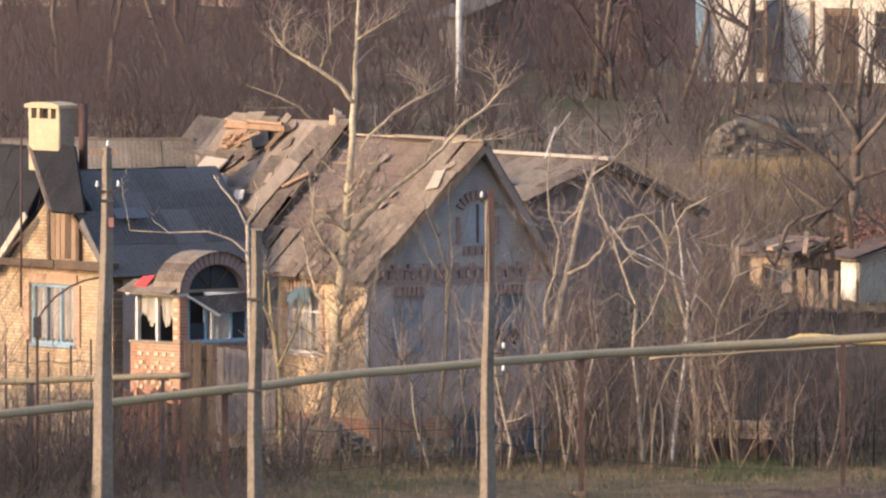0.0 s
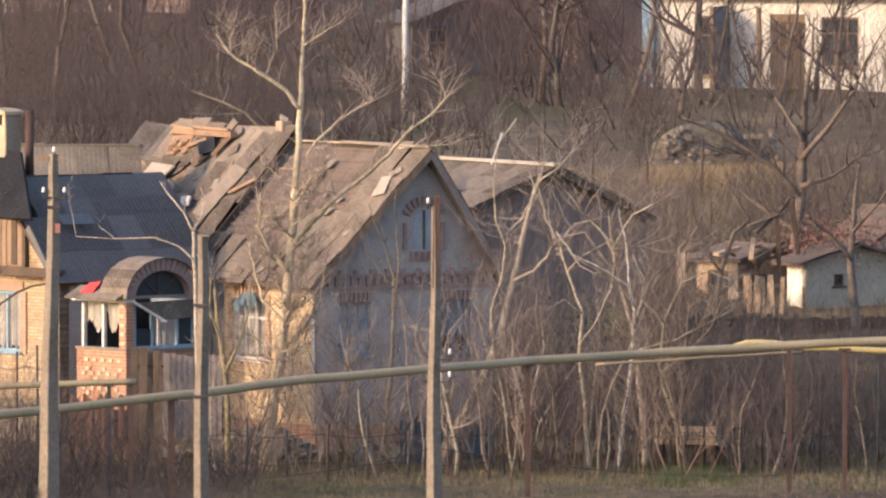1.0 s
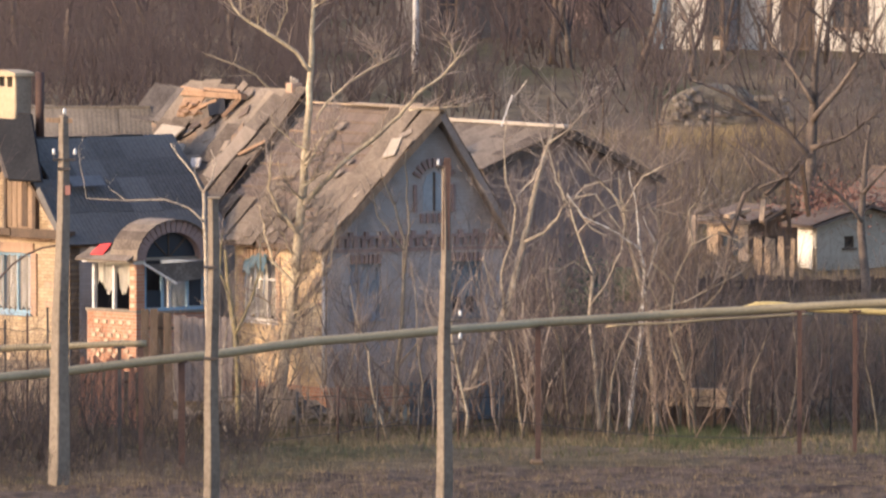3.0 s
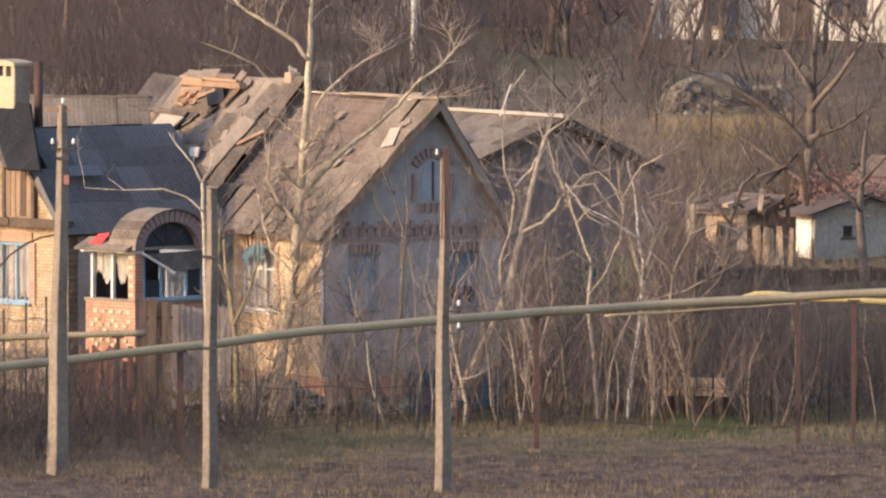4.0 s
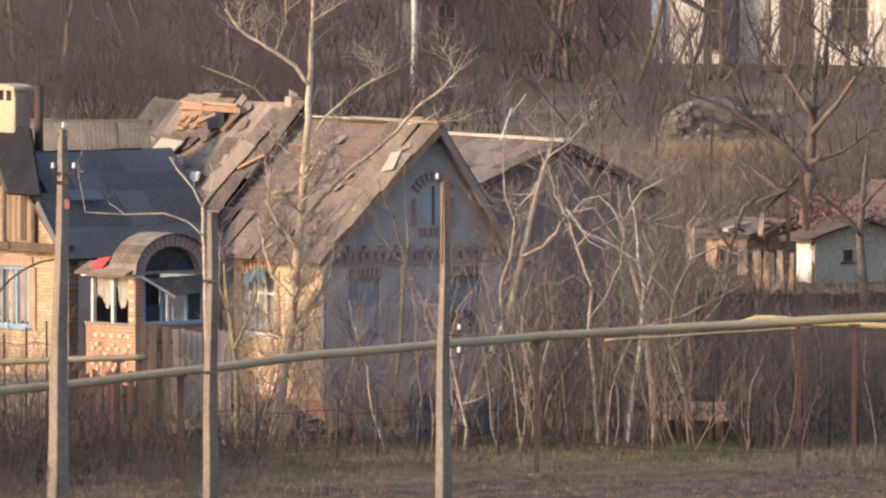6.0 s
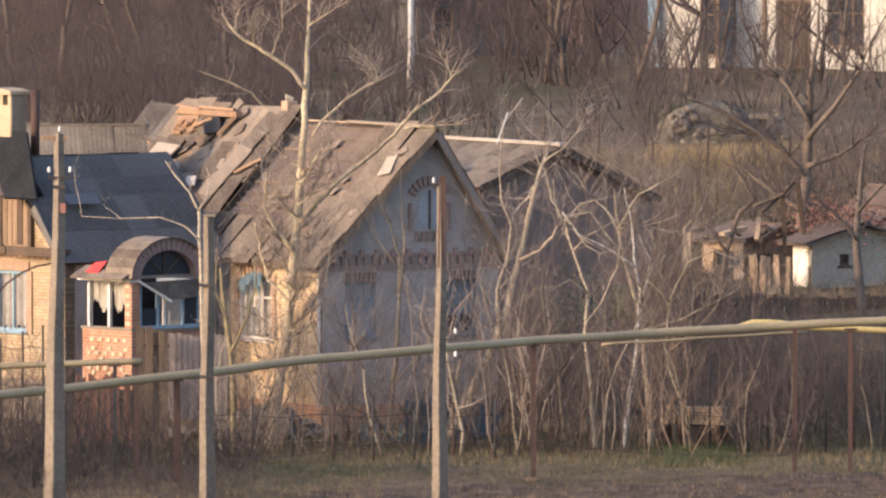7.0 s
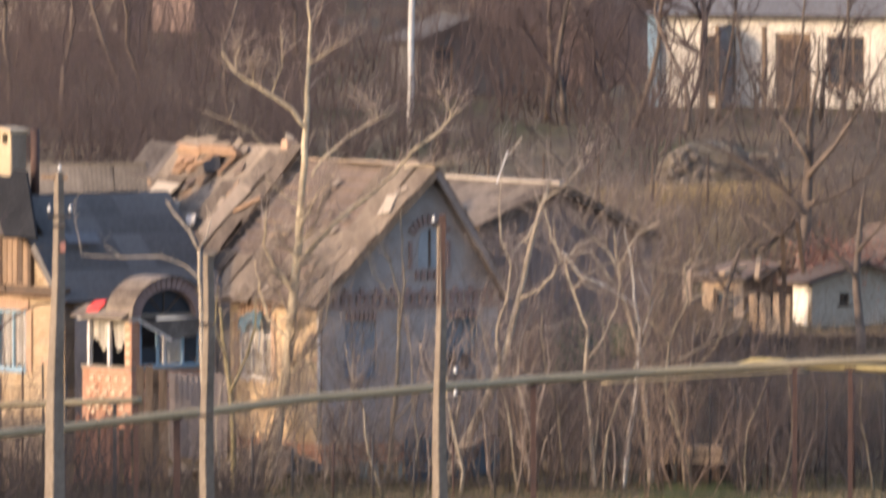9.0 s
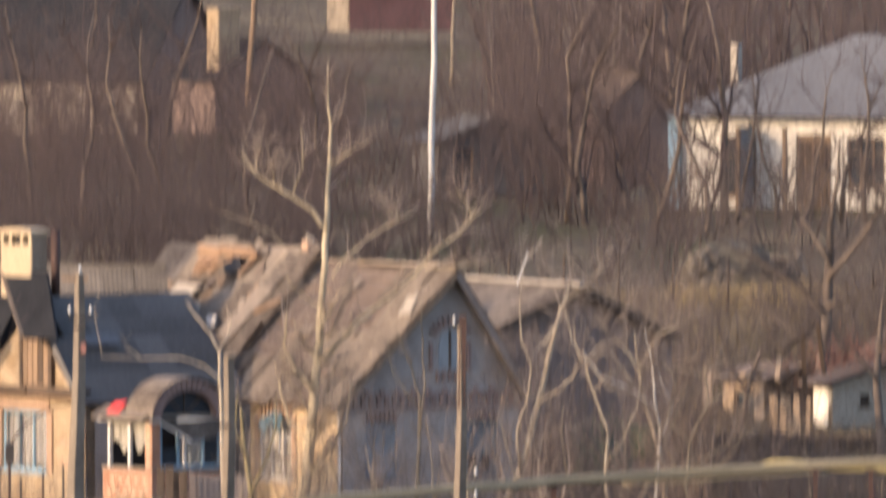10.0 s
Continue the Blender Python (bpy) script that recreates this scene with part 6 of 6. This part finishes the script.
guided_tree(33, [(1505, 575, 0.24), (1500, 470, 0.22), (1505, 400, 0.2), (1512, 330, 0.18), (1515, 260, 0.15), (1520, 180, 0.1), (1530, 90, 0.05), (1535, 20, 0.02)],
            [[(1510, 335, 0.1), (1470, 290, 0.09), (1430, 262, 0.08), (1370, 225, 0.06), (1300, 198, 0.03)], [(1514, 270, 0.1), (1560, 215, 0.08), (1605, 150, 0.05), (1630, 90, 0.02)],
             [(1516, 240, 0.08), (1480, 180, 0.06), (1440, 130, 0.04), (1425, 70, 0.015)], [(1505, 400, 0.1), (1460, 370, 0.08), (1420, 340, 0.05), (1370, 300, 0.02)],
             [(1512, 320, 0.09), (1570, 300, 0.06), (1640, 250, 0.03)], [(1430, 262, 0.05), (1390, 260, 0.04), (1340, 262, 0.015)]],
            BARK_DARK, "large spreading bare tree above the sheds", 11, twigs=10, twig_mat=TWIG, tl=1.7, depth=2, twig_r=0.03)
guided_tree(22, [(1612, 600, 0.16), (1606, 520, 0.14), (1600, 440, 0.11), (1606, 360, 0.08), (1615, 280, 0.03)],
            [[(1602, 450, 0.07), (1560, 400, 0.05), (1530, 380, 0.02)], [(1604, 400, 0.06), (1650, 350, 0.04), (1680, 300, 0.02)]],
            BARK_DARK, "bare tree with dark trunk by the white shed", 12, twigs=9, twig_mat=TWIG, tl=1.2, depth=2)
guided_tree(26, [(1360, 560, 0.1), (1370, 470, 0.08), (1395, 400, 0.07), (1420, 380, 0.05), (1390, 330, 0.03), (1355, 300, 0.015)],
            [[(1420, 390, 0.05), (1470, 370, 0.04), (1500, 330, 0.02)], [(1370, 470, 0.05), (1330, 420, 0.03), (1300, 410, 0.01)]],
            BARK_DARK, "broken crooked tree over the sheds", 13, twigs=8, twig_mat=TWIG, tl=1.1, depth=2)
guided_tree(58, [(598, 330, 0.07), (575, 235, 0.055), (530, 190, 0.04), (490, 170, 0.03), (440, 152, 0.012)],
            [[(530, 190, 0.02), (470, 192, 0.015), (430, 190, 0.008)], [(490, 170, 0.02), (500, 140, 0.01)]],
            BARK, "thin leaning bare tree behind the wrecked roof", 14, twigs=3, tl=0.7)


def scrub(name, u0, u1, y0, y1, h0, h1, n, mat, label, seed, depth=1, r=0.02, kids=4, lean=0.25, clump=0.0, parts=3):
    """A stretch of bare scrub as one mass of stems and twigs."""
    rng = random.Random(seed)
    lines = []
    heads = [rng.uniform(u0, u1) for _ in range(max(3, n // 25))]
    for k in range(n):
        y = rng.uniform(y0, y1)
        u = rng.uniform(u0, u1) if rng.random() > clump else rng.choice(heads) + rng.gauss(0, 14)
        p = spot(u, 500, y)
        p.z = ground(p.x, p.y) - 0.1
        hgt = rng.uniform(h0, h1)
        branch(rng, p, Vector((rng.gauss(0, lean), rng.gauss(0, lean), 1)), hgt, r * hgt / h1 + 0.004, depth, lines, 0.5, 0.45, 4, kids)
    me = tubes(lines, 3, name)
    me.materials.append(mat)
    return tagged(new(name, me), label, "scrub", kind="stuff")


scrub("thicket", 960, 1330, -16, -4, 2.0, 5.0, 15, TWIG_PALE, "bare thicket of pale stems", 101, 2, 0.045, 4, 0.2, 0.5)
scrub("thicket", 955, 1700, -15, -3, 1.3, 4.4, 190, TWIG, "dark bare thicket of brown stems", 102, 2, 0.03, 4, 0.25, 0.3)
scrub("thicket", 640, 960, -13, -9, 2.2, 5.6, 20, TWIG, "tall thin brown stems before the gable", 150, 2, 0.03, 5, 0.22, 0.3)
scrub("thicket", 965, 1340, -18, -5, 2.0, 5.0, 34, TWIG_WARM, "reddish bare shoots in the thicket", 151, 2, 0.028, 5, 0.22, 0.4)
scrub("thicket", 470, 960, -14, -8, 1.0, 3.0, 36, TWIG, "thin bare saplings before the house", 103, 1, 0.024, 5, 0.25, 0.4)
scrub("thicket", 470, 700, -15, -9, 0.8, 3.2, 52, TWIG_PALE, "pale sunlit brush before the cream wall", 152, 2, 0.022, 5, 0.35, 0.4)
scrub("thicket", 700, 960, -14, -9, 1.2, 3.8, 30, TWIG_PALE, "thin pale brush before the gable", 153, 2, 0.02, 5, 0.35, 0.4)
# its unseen stretch beyond the left edge is added to cast shade
scrub("thicket", -420, 240, -38, -16, 1.0, 3.0, 620, TWIG_SHADE, "bare bramble scrub on the field edge", 104, 1, 0.02, 5, 0.4, 0.3)
scrub("thicket", 230, 560, -26, -14, 0.6, 2.0, 200, TWIG_SHADE, "low bare brambles", 105, 1, 0.016, 5, 0.45, 0.4)
scrub("thicket", 1290, 1720, -9, 3, 0.9, 2.6, 230, TWIG_SHADE, "dense brush below the sheds, shade painted into its twigs", 161, 2, 0.016, 4, 0.35, 0.3)
scrub("thicket", 970, 1290, -6, 3, 1.2, 3.4, 120, TWIG_SHADE, "dark brush behind the thicket", 162, 2, 0.018, 4, 0.3, 0.3)
scrub("hillside_scrub", 1225, 1430, 15, 24, 1.0, 2.1, 46, TWIG_SHADE, "dark brush before the ruined sheds", 164, 2, 0.022, 4, 0.35, 0.3)
scrub("garden_scrub", 1230, 1720, 127, 136, 1.2, 3.4, 34, TWIG_WARM, "bare reddish shrubs against the white house", 165, 2, 0.045, 4, 0.3, 0.4)
scrub("thicket", -40, 235, -13, -6, 1.2, 3.0, 55, TWIG_WARM, "bare brush before the cream brick wall", 163, 2, 0.02, 4, 0.35, 0.3)
scrub("hillside_scrub", 1040, 1300, 36, 52, 1.4, 3.2, 110, TWIG, "bare brown scrub higher on the slope", 136, 2, 0.035, 4, 0.3, 0.5)
scrub("hillside_scrub", 1040, 1290, 13, 21, 1.4, 3.0, 80, TWIG, "bare brown scrub on the slope", 106, 2, 0.035, 4, 0.3, 0.5)
scrub("thicket", -60, 520, -47, -26, 0.3, 0.9, 330, TWIG_SHADE, "low dead brambles at the field edge", 140, 2, 0.012, 4, 0.5, 0.4)
scrub("hillside_scrub", 1300, 1720, 38, 60, 1.2, 3.2, 200, TWIG, "bare brown scrub above the sheds", 116, 2, 0.035, 4, 0.3, 0.5)
scrub("thicket", 1280, 1720, 2, 11, 1.2, 2.8, 90, TWIG, "bare bushes below the sheds", 117, 2, 0.03, 4, 0.3, 0.5)
# tall thicket out of view, added only to shade the field edge
scrub("thicket", -480, -110, -44, -14, 4.0, 6.2, 130, TWIG, "added unseen thicket that shades the field edge", 118, 2, 0.05, 5, 0.25, 0.2)
scrub("hillside_scrub", -80, 1250, 74, 105, 1.2, 3.6, 340, TWIG_HILL, "thin bare brushwood on the slope", 107, 2, 0.04, 4, 0.3, 0.6)
scrub("hillside_scrub", -100, 640, 62, 112, 1.5, 4.2, 560, TWIG_HILL, "dark bare brushwood above the wrecked roofs", 127, 2, 0.03, 4, 0.3, 0.4)
scrub("far_woods", -80, 1230, 122, 150, 3.0, 6.0, 420, TWIG_FAR, "bare reddish wood on the hillside", 108, 2, 0.04, 5, 0.25, 0.5)
scrub("far_woods", -80, 1200, 155, 205, 2.5, 5.0, 330, TWIG_FAR, "bare wood higher on the hillside", 109, 2, 0.06, 5, 0.25, 0.5)
scrub("far_woods", 900, 1760, 170, 320, 5.0, 11.0, 340, TWIG_FAR, "tall bare wood behind the white house", 110, 2, 0.12, 5, 0.2, 0.4)
# pale twig colour paints sunlight on a few far stems
scrub("far_woods", 860, 1330, 165, 300, 3.0, 9.0, 60, TWIG_PALE, "far wood stems with sunlight painted in pale", 130, 2, 0.07, 5, 0.3, 0.3)
scrub("garden_scrub", 1230, 1720, 90, 128, 1.0, 4.4, 130, TWIG, "bare fruit trees before the white house", 111, 2, 0.05, 4, 0.3, 0.5)


def bare_tree(u, y, height, r, seed, mat, twig_mat, label, lean=0.0, kids=5):
    """A whole bare tree: crooked trunk and a spray of finer branches."""
    rng = random.Random(seed)
    p = spot(u, 700, y)
    foot = Vector((p.x, p.y, ground(p.x, p.y) - 0.1))
    h = thing("tree", foot, 0, label, "tree", "bare trees")
    lines = []
    branch(rng, Vector((0, 0, 0)), Vector((lean, rng.gauss(0, 0.1), 1)), height, r, 2, lines, 0.5, 0.5, 7, kids, 0.17)
    trunk = lines[0]
    for k in range(10):
        i = rng.randint(2, 7)
        a = rng.uniform(0, 6.28)
        branch(rng, trunk[i][0], Vector((math.cos(a), math.sin(a), rng.uniform(0.0, 0.9))), height * rng.uniform(0.12, 0.3), trunk[i][1] * 0.5, 1, lines, 0.3, 0.7, 4, 4)
    stem_part("trunk", [trunk], mat, h, 6)
    tagged(stem_part("twig_growth", lines[1:], twig_mat, h, 4), kind="stuff")


bare_tree(1331, 124, 9.5, 0.2, 290, BARK_DARK, TWIG_FAR, "bare tree before the white house", 0.02, 6)
SAPLING = ((BARK_PALE, TWIG_PALE, "slender bare sapling with pale sunlit bark"), (BARK, TWIG, "slender bare sapling with brown bark"), (BIRCH, TWIG_PALE, "slim pale birch sapling with bare twigs"))
pick = random.Random(77)
seed = 300
# stretches of the field edge: from, to, how many, least and greatest height, kinds
for u0, u1, n, h0, h1, kinds in ((462, 575, 5, 3.2, 5.0, (0, 1)), (625, 915, 6, 4.0, 5.4, (1, 0, 1)), (1000, 1180, 5, 4.2, 6.4, (1, 1, 0, 1)), (1240, 1330, 2, 4.6, 5.8, (1, 1)), (1345, 1660, 3, 3.4, 4.8, (1, 1, 1)), (10, 130, 3, 2.4, 3.6, (1,)), (380, 420, 1, 2.6, 2.8, (0,))):
    for k in range(n):
        u = u0 + (u1 - u0) * (k + pick.uniform(0.1, 0.9)) / n
        hgt = pick.uniform(h0, h1)
        bark, twig, label = SAPLING[pick.choice(kinds)]
        bare_tree(u, pick.uniform(-15.5, -9.5) - (9 if u < 440 else 0), hgt, pick.uniform(0.007, 0.0115) * hgt, seed, bark, twig, label, pick.gauss(0, 0.12))
        seed += 1
# trees on the hillside: from, to, depths, how many, heights
for u0, u1, y0, y1, n, h0, h1 in ((40, 720, 110, 121, 7, 6.5, 9), (1030, 1215, 116, 130, 4, 8, 9.5), (1290, 1600, 112, 131, 6, 5.0, 7.5), (960, 1310, 165, 185, 4, 11, 13), (190, 350, 188, 197, 2, 8, 9), (950, 1100, 248, 262, 2, 12, 13)):
    for k in range(n):
        hgt = pick.uniform(h0, h1)
        bare_tree(u0 + (u1 - u0) * (k + pick.uniform(0.1, 0.9)) / n, pick.uniform(y0, y1), hgt, 0.0165 * hgt, seed, BARK_DARK, TWIG_FAR, "bare dark tree on the hillside", pick.gauss(0, 0.08), 6)
        seed += 1


def grass(name, u0, u1, y0, y1, n, h, mat, label, seed):
    rng = np.random.default_rng(seed)
    verts, faces = [], []
    for k in range(n):
        p = spot(rng.uniform(u0, u1), 500, rng.uniform(y0, y1))
        z = ground(p.x, p.y)
        a = rng.uniform(0, 6.28)
        hh = h * rng.uniform(0.4, 1.3)
        dx, dy = 0.012 * math.cos(a), 0.012 * math.sin(a)
        lx, ly = rng.normal(0, 0.35) * hh, rng.normal(0, 0.35) * hh
        b = len(verts)
        verts += [(p.x - dx, p.y - dy, z - 0.03), (p.x + dx, p.y + dy, z - 0.03), (p.x + lx + dy * 0.3, p.y + ly, z + hh)]
        faces.append((b, b + 1, b + 2))
    me = bpy.data.meshes.new(name)
    me.from_pydata(verts, [], faces)
    me.materials.append(mat)
    tagged(new(name, me), label, "grass", kind="stuff")


GRASS_DRY = material("dry_blades", (0.1, 0.076, 0.045), (0.25, 0.19, 0.112), grain=3, vary=0.5, bump=0)
GRASS_GREEN = material("green_blades", (0.038, 0.05, 0.022), (0.085, 0.098, 0.042), grain=3, vary=0.5, bump=0)
grass("dry_grass", -60, 1720, -23, -4, 17000, 0.2, GRASS_DRY, "dry tufted grass along the field edge", 1)
grass("dry_grass", -60, 760, -46, -22, 5000, 0.16, GRASS_DRY, "dry grass running down to the field", 5)
grass("green_grass", -60, 1720, -26, -5, 13000, 0.16, GRASS_GREEN, "fresh green grass between the dry tufts", 2)
grass("stubble", -60, 1720, -62, -24, 22000, 0.13, GRASS_DRY, "sparse stubble on the tilled soil", 3)
GRASS_GOLD = material("golden_blades", (0.15, 0.11, 0.058), (0.3, 0.225, 0.118), grain=3, vary=0.5, bump=0)
grass("golden_grass", 1235, 1530, 63.5, 70, 9000, 0.5, GRASS_GOLD, "band of tall golden dead grass on the slope", 6)
grass("green_grass", 1215, 1430, -22, -10, 2600, 0.18, GRASS_GREEN, "fresh green grass round the timber stack", 7)
grass("green_grass", 1262, 1384, -19, -12, 3600, 0.2, GRASS_GREEN, "fresh green patch before the timber stack", 8)
grass("slope_grass", 900, 1720, 14, 70, 22000, 0.4, GRASS_DRY, "dry grass on the slope", 4)


def leaf_mass(name, u, v, y, rx, rz, n, s, mat, label, seed):
    """A loose crown of many small leaves."""
    rng = random.Random(seed)
    c = spot(u, v, y)
    verts, faces = [], []
    for k in range(n):
        d = Vector((rng.gauss(0, 0.5), rng.gauss(0, 0.5), rng.gauss(0, 0.5)))
        p = c + Vector((d.x * rx, d.y * rx, d.z * rz))
        a = Vector((rng.gauss(0, 1), rng.gauss(0, 1), rng.gauss(0, 1))).normalized() * s
        b = a.orthogonal().normalized() * s * 0.6
        i = len(verts)
        verts += [p - a, p + b, p + a, p - b]
        faces.append((i, i + 1, i + 2, i + 3))
    me = bpy.data.meshes.new(name)
    me.from_pydata(verts, [], faces)
    me.materials.append(mat)
    tagged(new(name, me), label, "foliage", kind="stuff")


leaf_mass("russet_foliage", 1575, 425, 30, 1.7, 0.85, 2800, 0.05, RUSSET, "withered russet leaves on a small tree", 1)
leaf_mass("ivy", 1120, 590, -4, 1.0, 1.3, 900, 0.05, EVERGREEN, "dull green ivy among the stems", 2)
